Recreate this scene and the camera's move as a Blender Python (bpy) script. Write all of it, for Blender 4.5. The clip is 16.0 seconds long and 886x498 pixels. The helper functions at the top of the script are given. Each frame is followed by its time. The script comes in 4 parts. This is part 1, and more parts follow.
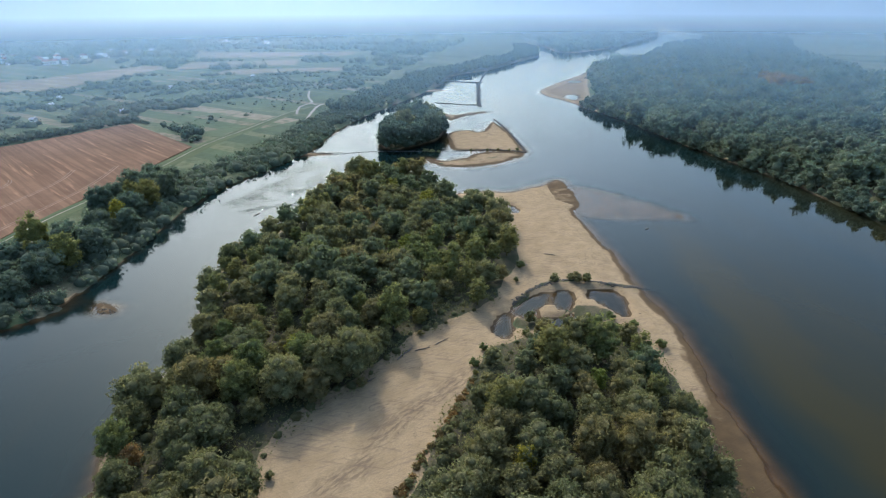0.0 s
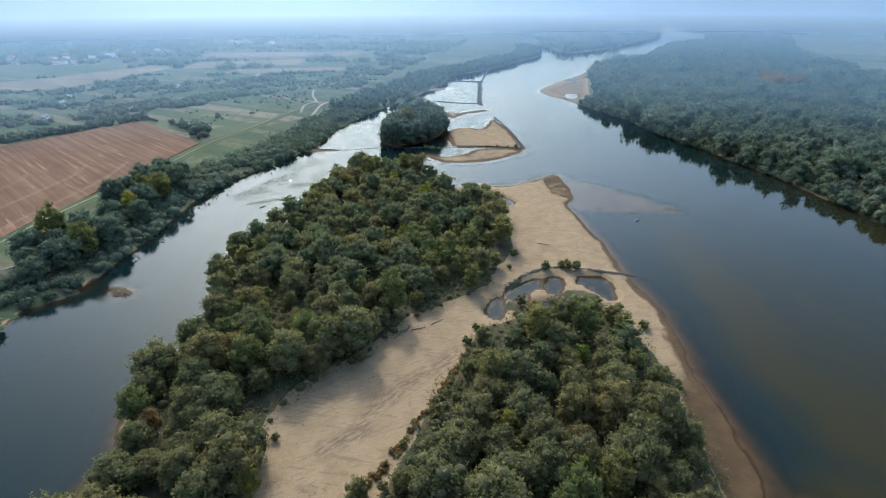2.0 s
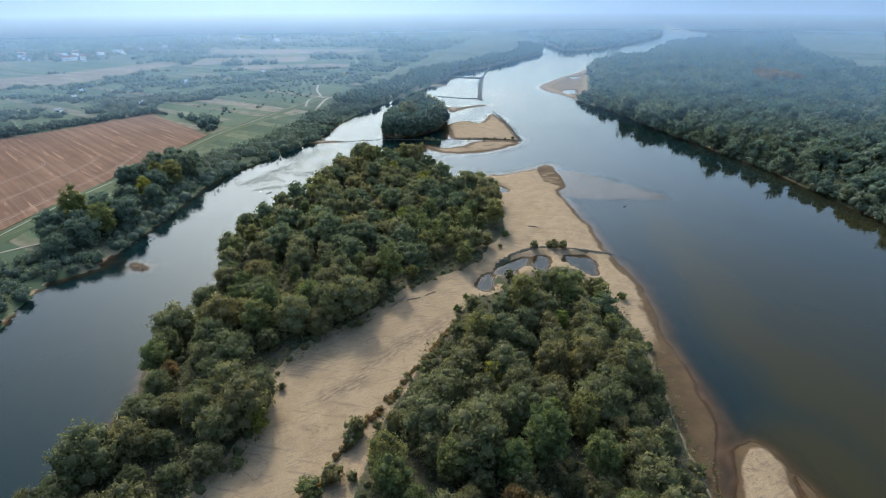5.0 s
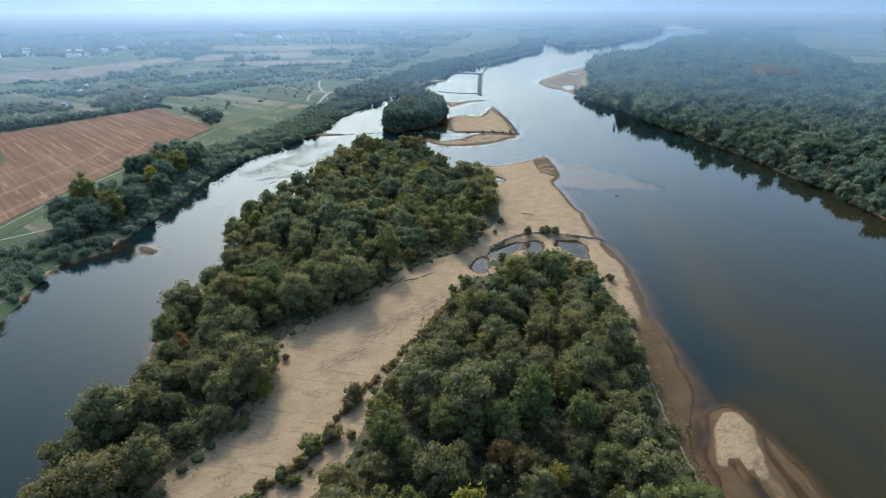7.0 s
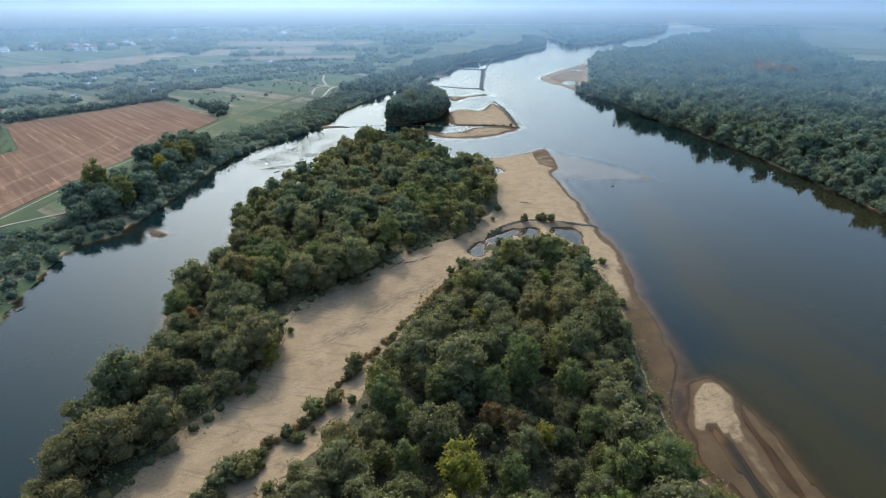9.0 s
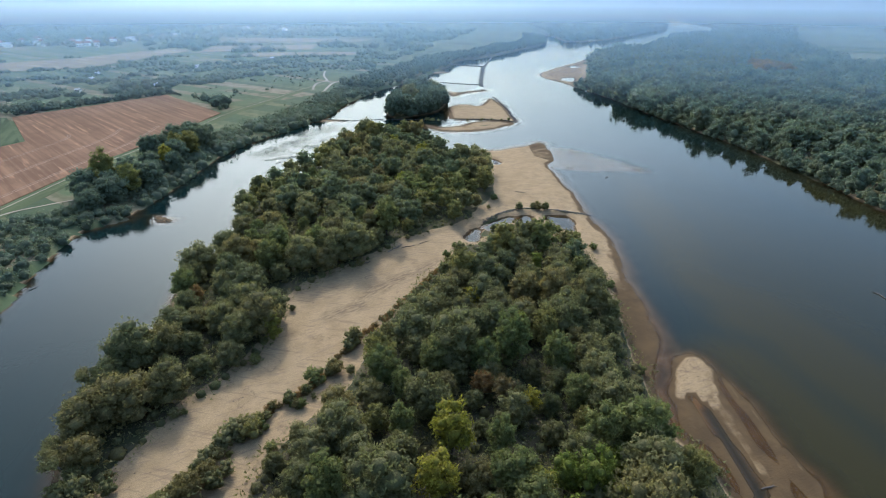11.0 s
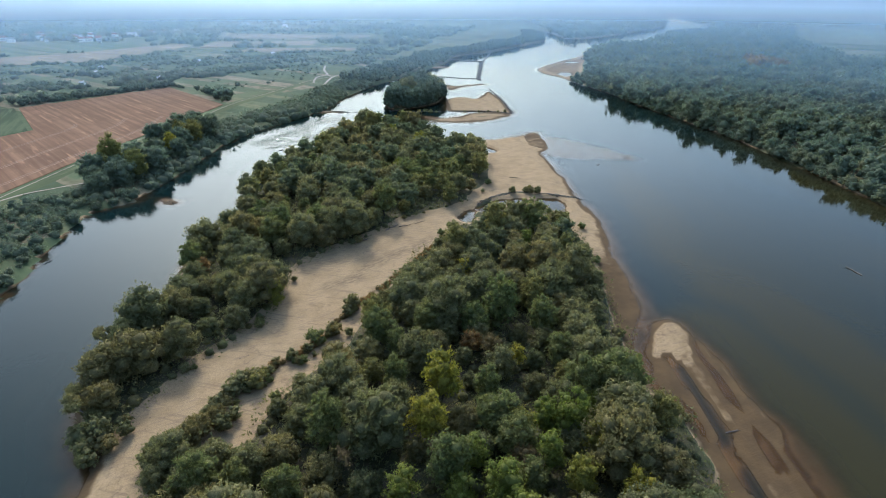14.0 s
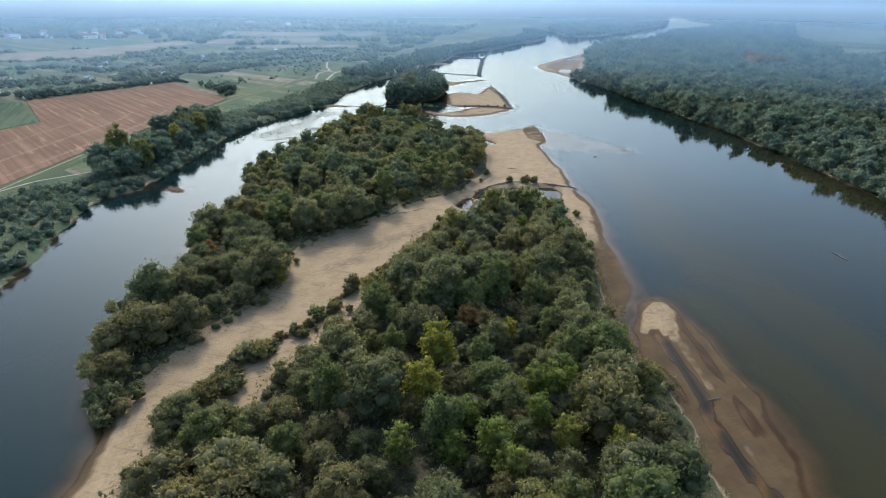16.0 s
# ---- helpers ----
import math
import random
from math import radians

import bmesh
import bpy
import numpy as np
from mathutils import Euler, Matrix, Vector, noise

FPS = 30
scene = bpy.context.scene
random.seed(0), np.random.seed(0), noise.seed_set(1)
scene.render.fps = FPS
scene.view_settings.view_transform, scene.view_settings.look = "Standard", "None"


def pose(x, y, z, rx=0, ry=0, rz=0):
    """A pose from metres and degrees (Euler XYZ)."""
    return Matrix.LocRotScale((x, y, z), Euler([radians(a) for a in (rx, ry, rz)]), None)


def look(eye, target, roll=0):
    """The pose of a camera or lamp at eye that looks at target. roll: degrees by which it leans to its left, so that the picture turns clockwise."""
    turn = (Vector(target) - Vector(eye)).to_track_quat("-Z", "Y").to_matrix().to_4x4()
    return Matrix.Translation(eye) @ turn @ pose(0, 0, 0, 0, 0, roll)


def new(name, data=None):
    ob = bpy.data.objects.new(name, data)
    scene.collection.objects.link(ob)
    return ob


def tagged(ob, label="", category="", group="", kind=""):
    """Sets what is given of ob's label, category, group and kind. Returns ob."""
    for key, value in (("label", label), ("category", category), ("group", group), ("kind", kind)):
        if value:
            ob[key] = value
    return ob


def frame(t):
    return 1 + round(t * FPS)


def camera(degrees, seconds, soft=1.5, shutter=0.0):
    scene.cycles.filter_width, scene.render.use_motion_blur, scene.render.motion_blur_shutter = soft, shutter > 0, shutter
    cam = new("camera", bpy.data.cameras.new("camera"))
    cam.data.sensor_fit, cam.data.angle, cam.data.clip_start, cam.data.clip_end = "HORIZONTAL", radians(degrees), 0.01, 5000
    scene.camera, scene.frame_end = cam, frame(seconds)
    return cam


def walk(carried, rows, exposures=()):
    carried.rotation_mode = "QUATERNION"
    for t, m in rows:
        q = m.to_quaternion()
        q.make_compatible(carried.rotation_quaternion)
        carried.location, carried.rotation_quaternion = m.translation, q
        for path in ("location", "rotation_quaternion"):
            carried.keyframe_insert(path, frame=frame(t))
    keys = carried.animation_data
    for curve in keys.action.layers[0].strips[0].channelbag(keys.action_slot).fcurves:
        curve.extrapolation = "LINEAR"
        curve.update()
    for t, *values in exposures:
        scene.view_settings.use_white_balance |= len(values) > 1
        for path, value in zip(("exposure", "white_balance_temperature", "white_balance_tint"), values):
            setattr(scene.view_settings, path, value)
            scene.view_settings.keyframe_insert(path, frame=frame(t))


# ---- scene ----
# ---------------------------------------------------------------- camera
cam = camera(78, 16.0, 1.0)


def shot(x, y, z, yaw, tilt, roll):
    """A drone's pose: heading to the right of +y, tilt below level and lean to the left, in degrees."""
    return pose(x, y, z, 90 - tilt, 0, -yaw) @ pose(0, 0, 0, 0, 0, roll)


PATH = [
    (0, shot(0.00, 0.00, 100.00, 1.004, 24.239, -0.210)),
    (0.5, shot(0.70, -3.01, 100.09, 0.868, 24.191, -0.236)),
    (1, shot(1.38, -6.02, 100.12, 0.747, 24.209, -0.136)),
    (1.5, shot(2.05, -9.02, 100.11, 0.655, 24.185, -0.223)),
    (2, shot(2.69, -12.00, 100.05, 0.549, 24.202, -0.251)),
    (2.5, shot(3.32, -14.96, 99.95, 0.448, 24.177, -0.232)),
    (3, shot(3.93, -17.89, 99.82, 0.386, 24.221, -0.269)),
    (3.5, shot(4.52, -20.78, 99.65, 0.330, 24.253, -0.288)),
    (4, shot(5.10, -23.64, 99.44, 0.254, 24.275, -0.228)),
    (6.5, shot(7.71, -37.27, 98.00, 0.014, 24.485, -0.183)),
    (7, shot(8.18, -39.84, 97.64, -0.020, 24.552, -0.121)),
    (7.5, shot(8.64, -42.37, 97.27, -0.098, 24.593, -0.044)),
    (8, shot(9.08, -44.85, 96.87, -0.241, 24.666, -0.027)),
    (8.5, shot(9.52, -47.27, 96.46, -0.352, 24.731, 0.056)),
    (9, shot(9.94, -49.65, 96.03, -0.367, 24.781, 0.143)),
    (11.5, shot(11.89, -60.87, 93.66, -0.394, 24.933, 0.361)),
    (12, shot(12.26, -63.00, 93.15, -0.390, 24.947, 0.350)),
    (12.5, shot(12.63, -65.11, 92.62, -0.425, 24.968, 0.367)),
    (13, shot(13.00, -67.20, 92.08, -0.392, 25.000, 0.427)),
    (13.5, shot(13.36, -69.27, 91.53, -0.373, 25.020, 0.437)),
    (14, shot(13.73, -71.33, 90.96, -0.373, 25.055, 0.480)),
    (14.5, shot(14.11, -73.38, 90.38, -0.375, 25.044, 0.498)),
    (15, shot(14.48, -75.45, 89.78, -0.513, 25.068, 0.552)),
    (15.5, shot(14.87, -77.52, 89.17, -0.553, 25.076, 0.606)),
    (16, shot(15.27, -79.62, 88.54, -0.563, 25.114, 0.600)),
]
walk(cam, PATH, [(0, 1.10, 5350, 6.0), (16, 1.15, 5350, 6.0)])

# ---------------------------------------------------------------- world and light
SUN_HEIGHT, SUN_SIDE = 37.0, -16.0     # degrees above the horizon, and to the right of +y
world = bpy.data.worlds.new("world")
scene.world = world
world.use_nodes = True
wn = world.node_tree
sky = wn.nodes.new("ShaderNodeTexSky")
sky.sky_type, sky.sun_disc = "NISHITA", False
sky.sun_elevation, sky.sun_rotation = radians(SUN_HEIGHT), radians(SUN_SIDE)
sky.altitude, sky.air_density, sky.dust_density, sky.ozone_density = 120, 1.1, 3.6, 1.0
wn.links.new(sky.outputs[0], wn.nodes["Background"].inputs[0])
wn.nodes["Background"].inputs[1].default_value = 0.15

lamp = bpy.data.lights.new("sun", "SUN")
lamp.energy, lamp.angle, lamp.color = 1.42, radians(1.1), (1.0, 0.90, 0.76)
sun = new("sun", lamp)
az, el = radians(SUN_SIDE), radians(SUN_HEIGHT)
sun.matrix_world = look(Vector((math.sin(az) * math.cos(el), math.cos(az) * math.cos(el), math.sin(el))) * 900, (0, 0, 0))

# ---------------------------------------------------------------- small tools


def smooth(a, b, v):
    v = np.clip((np.asarray(v, float) - a) / (b - a), 0, 1)
    return v * v * (3 - 2 * v)


def fuzz(x, y, size, seed=0):
    """Value noise over the plane, -1 to 1, with bumps of that size."""
    x, y = np.asarray(x, float) / size, np.asarray(y, float) / size
    i, j = np.floor(x), np.floor(y)
    u, v = x - i, y - j
    u, v = u * u * (3 - 2 * u), v * v * (3 - 2 * v)

    def corner(a, b):
        n = np.sin(a * 127.1 + b * 311.7 + seed * 74.7) * 43758.5453
        return n - np.floor(n)

    low = corner(i, j) * (1 - u) + corner(i + 1, j) * u
    high = corner(i, j + 1) * (1 - u) + corner(i + 1, j + 1) * u
    return 2 * (low * (1 - v) + high * v) - 1


def curve(points, closed=True, steps=4):
    """A smooth line through the plan's corner points."""
    p = np.array(points, float)
    n = len(p)
    out = []
    for k in range(n if closed else n - 1):
        if closed:
            a, b, c, d = p[(k - 1) % n], p[k], p[(k + 1) % n], p[(k + 2) % n]
        else:
            a, b, c, d = p[max(k - 1, 0)], p[k], p[k + 1], p[min(k + 2, n - 1)]
        for s in range(steps):
            t = s / steps
            out.append(0.5 * (2 * b + (c - a) * t + (2 * a - 5 * b + 4 * c - d) * t * t + (3 * b - a - 3 * c + d) * t ** 3))
    if not closed:
        out.append(p[-1])
    return np.array(out)


def inward(line, x, y, reach=60.0):
    """How far each point lies inside a closed line (outside: below nought), told to the given reach."""
    x, y = np.asarray(x, float), np.asarray(y, float)
    out = np.full(x.shape, -reach)
    low, high = line.min(0) - reach, line.max(0) + reach
    pick = (x > low[0]) & (x < high[0]) & (y > low[1]) & (y < high[1])
    px, py = x[pick], y[pick]
    near, inside = np.full(px.shape, reach ** 2), np.zeros(px.shape, bool)
    for (ax, ay), (bx, by) in zip(line, np.roll(line, -1, 0)):
        dx, dy = bx - ax, by - ay
        t = np.clip(((px - ax) * dx + (py - ay) * dy) / max(dx * dx + dy * dy, 1e-9), 0, 1)
        near = np.minimum(near, (px - ax - t * dx) ** 2 + (py - ay - t * dy) ** 2)
        if ay != by:
            inside ^= ((ay > py) != (by > py)) & (px < dx * (py - ay) / dy + ax)
    out[pick] = np.where(inside, 1, -1) * np.sqrt(near)
    return out


def along(line, x, y, reach=40.0):
    """The distance of each point from an open line."""
    x, y = np.asarray(x, float), np.asarray(y, float)
    near = np.full(x.shape, reach)
    low, high = line.min(0) - reach, line.max(0) + reach
    pick = (x > low[0]) & (x < high[0]) & (y > low[1]) & (y < high[1])
    px, py = x[pick], y[pick]
    best = np.full(px.shape, reach ** 2)
    for (ax, ay), (bx, by) in zip(line[:-1], line[1:]):
        dx, dy = bx - ax, by - ay
        t = np.clip(((px - ax) * dx + (py - ay) * dy) / max(dx * dx + dy * dy, 1e-9), 0, 1)
        best = np.minimum(best, (px - ax - t * dx) ** 2 + (py - ay - t * dy) ** 2)
    near[pick] = np.sqrt(best)
    return near


def solid(name, verts, faces, material, flat=True):
    me = bpy.data.meshes.new(name)
    verts, faces = np.asarray(verts, np.float32), np.asarray(faces, np.int32)
    k = faces.shape[1]
    me.vertices.add(len(verts))
    me.vertices.foreach_set("co", verts.ravel())
    me.loops.add(faces.size)
    me.loops.foreach_set("vertex_index", faces.ravel())
    me.polygons.add(len(faces))
    me.polygons.foreach_set("loop_start", np.arange(0, faces.size, k, dtype=np.int32))
    me.update(calc_edges=True)
    me.polygons.foreach_set("use_smooth", np.full(len(faces), not flat))
    me.materials.append(material)
    return me


def attribute(me, name, values):
    me.attributes.new(name, "FLOAT", "POINT").data.foreach_set("value", np.asarray(values, np.float32))


def part(name, me, parent, label="", place=None):
    ob = new(name, me)
    ob.parent = parent
    if place is not None:
        ob.matrix_basis = place
    return tagged(ob, label) if label else ob


# ---------------------------------------------------------------- materials


def material(name, build):
    m = bpy.data.materials.new(name)
    m.use_nodes = True
    tree = m.node_tree
    tree.nodes.clear()
    out = tree.nodes.new("ShaderNodeOutputMaterial")

    def node(kind, **put):
        n = tree.nodes.new("ShaderNode" + kind)
        for key, value in put.items():
            if key[0] == "_":
                n.inputs[key[1:].replace("_", " ")].default_value = value
            elif key == "operation":
                n.operation = value
            elif key == "blend":
                n.blend_type = value
            elif key == "attribute":
                n.attribute_name = value
        return n

    def link(a, b):
        tree.links.new(a, b)

    tree.links.new(build(node, link), out.inputs[0])
    return m


def maths(node, link, operation, a, b=0.0, c=0.0):
    n = node("Math", operation=operation)
    for k, v in enumerate((a, b, c)):
        if isinstance(v, (int, float)):
            n.inputs[k].default_value = v
        else:
            link(v, n.inputs[k])
    return n.outputs[0]


def span(node, link, v, a, b, to_a=0.0, to_b=1.0):
    n = node("MapRange")
    n.interpolation_type = "SMOOTHSTEP"
    link(v, n.inputs[0])
    for k, x in zip((1, 2, 3, 4), (a, b, to_a, to_b)):
        n.inputs[k].default_value = x
    return n.outputs[0]


def mixed(node, link, fac, a, b, blend="MIX"):
    n = node("MixRGB", blend=blend)
    for k, v in enumerate((fac, a, b)):
        if isinstance(v, (int, float)):
            n.inputs[k].default_value = v
        elif isinstance(v, tuple):
            n.inputs[k].default_value = (*v, 1)
        else:
            link(v, n.inputs[k])
    return n.outputs[0]


def grain(node, link, at, scale, detail=4.0, rough=0.6):
    n = node("TexNoise", _Scale=scale, _Detail=detail, _Roughness=rough)
    link(at, n.inputs["Vector"])
    return n.outputs[0]


def stretched(node, link, at, turn, scale):
    n, m = node("Mapping"), node("Mapping")
    link(at, n.inputs[0])
    n.inputs["Rotation"].default_value = (0, 0, radians(turn))
    link(n.outputs[0], m.inputs[0])
    m.inputs["Scale"].default_value = scale
    return m.outputs[0]


def surface(node, link, colour, rough=0.8, gloss=0.3, bump=None, strength=0.3, distance=0.1):
    n = node("BsdfPrincipled", _Roughness=rough)
    n.inputs["Specular IOR Level"].default_value = gloss
    if isinstance(colour, tuple):
        n.inputs["Base Color"].default_value = (*colour, 1)
    else:
        link(colour, n.inputs["Base Color"])
    if bump is not None:
        b = node("Bump", _Strength=strength, _Distance=distance)
        link(bump, b.inputs["Height"])
        link(b.outputs[0], n.inputs["Normal"])
    return n.outputs[0]


def ground_look(node, link):
    at = node("NewGeometry").outputs["Position"]
    split = node("SeparateXYZ")
    link(at, split.inputs[0])
    height = split.outputs[2]
    sand = node("Attribute", attribute="sand").outputs["Fac"]
    floor = node("Attribute", attribute="floor").outputs["Fac"]
    fine, coarse, broad = (grain(node, link, at, s, d) for s, d in ((1.6, 8), (0.16, 6), (0.02, 5)))
    ripples = grain(node, link, stretched(node, link, at, -28, (0.25, 1.4, 1)), 1.0, 5, 0.65)
    # sand: dry and pale, with ripple marks, damp patches and dark drift lines
    dry = mixed(node, link, span(node, link, coarse, 0.35, 0.68), (0.284, 0.202, 0.108), (0.238, 0.166, 0.087))
    dry = mixed(node, link, span(node, link, ripples, 0.50, 0.68, 0, 0.75), dry, (0.185, 0.130, 0.083))
    dry = mixed(node, link, span(node, link, fine, 0.60, 0.75, 0, 0.4), dry, (0.13, 0.094, 0.062))
    wet = mixed(node, link, span(node, link, coarse, 0.3, 0.7), (0.090, 0.058, 0.027), (0.064, 0.042, 0.021))
    grit = grain(node, link, at, 5.0, 3, 0.7)
    dry = mixed(node, link, 1.0, dry, mixed(node, link, span(node, link, grit, 0.32, 0.68), (0.78, 0.78, 0.77), (1.18, 1.18, 1.18)), "MULTIPLY")
    tracks = grain(node, link, stretched(node, link, at, 12, (0.09, 1.1, 1)), 1.0, 3, 0.5)
    dry = mixed(node, link, span(node, link, tracks, 0.60, 0.66, 0, 0.5), dry, (0.15, 0.105, 0.067))
    churn = node("Attribute", attribute="churn").outputs["Fac"]
    clods = grain(node, link, stretched(node, link, at, -49, (0.30, 1.2, 1)), 1.0, 6, 0.75)
    dry = mixed(node, link, maths(node, link, "MULTIPLY", churn, span(node, link, clods, 0.42, 0.58, 0, 0.80)), dry, (0.128, 0.092, 0.056))
    specks = node("TexVoronoi", _Scale=0.55)
    link(at, specks.inputs["Vector"])
    dry = mixed(node, link, maths(node, link, "MULTIPLY", span(node, link, specks.outputs["Distance"], 0.08, 0.2, 0.8, 0), span(node, link, coarse, 0.52, 0.62)), dry, (0.07, 0.055, 0.04))
    # strandlines: thin dark marks that follow the level of past high waters
    level = maths(node, link, "ADD", maths(node, link, "MULTIPLY", height, 4.2), maths(node, link, "MULTIPLY", coarse, 1.3))
    off = maths(node, link, "ABSOLUTE", maths(node, link, "SUBTRACT", maths(node, link, "FRACT", level), 0.5))
    strand = maths(node, link, "MULTIPLY", span(node, link, off, 0.015, 0.06, 0.55, 0.0), span(node, link, fine, 0.42, 0.56))
    dry = mixed(node, link, strand, dry, (0.12, 0.085, 0.055))
    damp = maths(node, link, "ADD", height, maths(node, link, "MULTIPLY", maths(node, link, "SUBTRACT", coarse, 0.5), 0.5))
    drowned = mixed(node, link, span(node, link, coarse, 0.3, 0.7), (0.20, 0.138, 0.080), (0.155, 0.106, 0.061))
    wet = mixed(node, link, span(node, link, height, -0.12, -0.01), drowned, wet)
    dry = mixed(node, link, span(node, link, damp, 0.20, 0.46), wet, dry)
    # farmland: long narrow strips, each with its own crop, and rough meadow
    strip = stretched(node, link, at, 33, (1, 1, 1))
    cut = node("SeparateXYZ")
    link(strip, cut.inputs[0])
    block = maths(node, link, "FLOOR", maths(node, link, "DIVIDE", cut.outputs[0], 190.0))
    shift = maths(node, link, "MULTIPLY", block, 17.3)
    row = maths(node, link, "FLOOR", maths(node, link, "ADD", maths(node, link, "DIVIDE", cut.outputs[1], 11.0), shift))
    tag = node("CombineXYZ")
    link(row, tag.inputs[0])
    link(block, tag.inputs[1])
    lot = node("TexWhiteNoise")
    link(tag.outputs[0], lot.inputs[0])
    crop = node("ValToRGB")
    crop.color_ramp.interpolation = "CONSTANT"
    tones = ((0.0, (0.066, 0.088, 0.042)), (0.22, (0.088, 0.102, 0.052)), (0.42, (0.150, 0.128, 0.078)), (0.52, (0.054, 0.074, 0.038)),
             (0.72, (0.112, 0.118, 0.060)), (0.90, (0.185, 0.150, 0.098)))
    while len(crop.color_ramp.elements) < len(tones):
        crop.color_ramp.elements.new(0.5)
    for e, (where, tone) in zip(crop.color_ramp.elements, tones):
        e.position, e.color = where, (*tone, 1)
    link(lot.outputs["Value"], crop.inputs[0])
    meadow = mixed(node, link, span(node, link, coarse, 0.35, 0.65), (0.068, 0.092, 0.042), (0.098, 0.112, 0.054))
    farm = mixed(node, link, span(node, link, broad, 0.36, 0.46), meadow, crop.outputs[0])
    farm = mixed(node, link, span(node, link, coarse, 0.42, 0.66, 0, 0.6), farm, (0.042, 0.060, 0.022))
    litter = mixed(node, link, span(node, link, coarse, 0.4, 0.62), (0.052, 0.052, 0.024), (0.086, 0.070, 0.040))
    litter = mixed(node, link, span(node, link, fine, 0.5, 0.7, 0, 0.7), litter, (0.03, 0.04, 0.015))
    rim = maths(node, link, "ADD", floor, maths(node, link, "MULTIPLY", maths(node, link, "SUBTRACT", fine, 0.5), 0.7))
    base = mixed(node, link, span(node, link, rim, 0.38, 0.62), farm, litter)
    rim = maths(node, link, "ADD", sand, maths(node, link, "MULTIPLY", maths(node, link, "SUBTRACT", coarse, 0.5), 0.9))
    colour = mixed(node, link, span(node, link, rim, 0.40, 0.60), base, dry)
    relief = maths(node, link, "ADD", maths(node, link, "MULTIPLY", churn, clods), maths(node, link, "MULTIPLY", ripples, 0.7))
    relief = maths(node, link, "ADD", relief, maths(node, link, "MULTIPLY", fine, 0.5))
    return surface(node, link, colour, 0.9, 0.06, relief, 0.7, 0.25)


def water_look(node, link):
    at = node("NewGeometry").outputs["Position"]
    depth = node("Attribute", attribute="depth").outputs["Fac"]
    rough = node("Attribute", attribute="riffle").outputs["Fac"]
    slick = grain(node, link, stretched(node, link, at, 80, (0.006, 0.03, 1)), 1.0, 5)
    silt = grain(node, link, stretched(node, link, at, 82, (0.008, 0.035, 1)), 1.0, 3)
    drift = node("Attribute", attribute="silt").outputs["Fac"]
    cloud = maths(node, link, "ADD", maths(node, link, "MULTIPLY", silt, 0.45), maths(node, link, "MULTIPLY", drift, 0.42))
    body = mixed(node, link, span(node, link, cloud, 0.15, 0.75), (0.0046, 0.0132, 0.0132), (0.0250, 0.0206, 0.0050))
    murk = node("BsdfDiffuse")
    link(body, murk.inputs[0])
    clear = node("BsdfTransparent")
    clear.inputs[0].default_value = (0.76, 0.67, 0.50, 1)
    thick = maths(node, link, "SUBTRACT", 1.0, maths(node, link, "POWER", 2.718, maths(node, link, "MULTIPLY", depth, -2.6)))
    under = node("MixShader")
    link(thick, under.inputs[0])
    link(clear.outputs[0], under.inputs[1])
    link(murk.outputs[0], under.inputs[2])
    waves = grain(node, link, at, 0.9, 3, 0.5)
    long_waves = grain(node, link, at, 0.11, 3, 0.5)
    height = maths(node, link, "ADD", maths(node, link, "MULTIPLY", waves, maths(node, link, "MULTIPLY_ADD", rough, 0.50, 0.018)),
                   maths(node, link, "MULTIPLY", long_waves, 0.05))
    lift = node("Bump", _Strength=1.0, _Distance=1.0)
    link(height, lift.inputs["Height"])
    gloss = node("BsdfGlossy")
    gloss.inputs["Color"].default_value = (0.482, 0.515, 0.510, 1)
    link(span(node, link, slick, 0.35, 0.7, 0.02, 0.07), gloss.inputs["Roughness"])
    link(lift.outputs[0], gloss.inputs["Normal"])
    edge = node("LayerWeight", _Blend=0.5)
    link(lift.outputs[0], edge.inputs["Normal"])
    sheen = maths(node, link, "MULTIPLY_ADD", maths(node, link, "POWER", edge.outputs["Facing"], 5.0), 0.98, 0.02)
    whole = node("MixShader")
    link(sheen, whole.inputs[0])
    link(under.outputs[0], whole.inputs[1])
    link(gloss.outputs[0], whole.inputs[2])
    return whole.outputs[0]


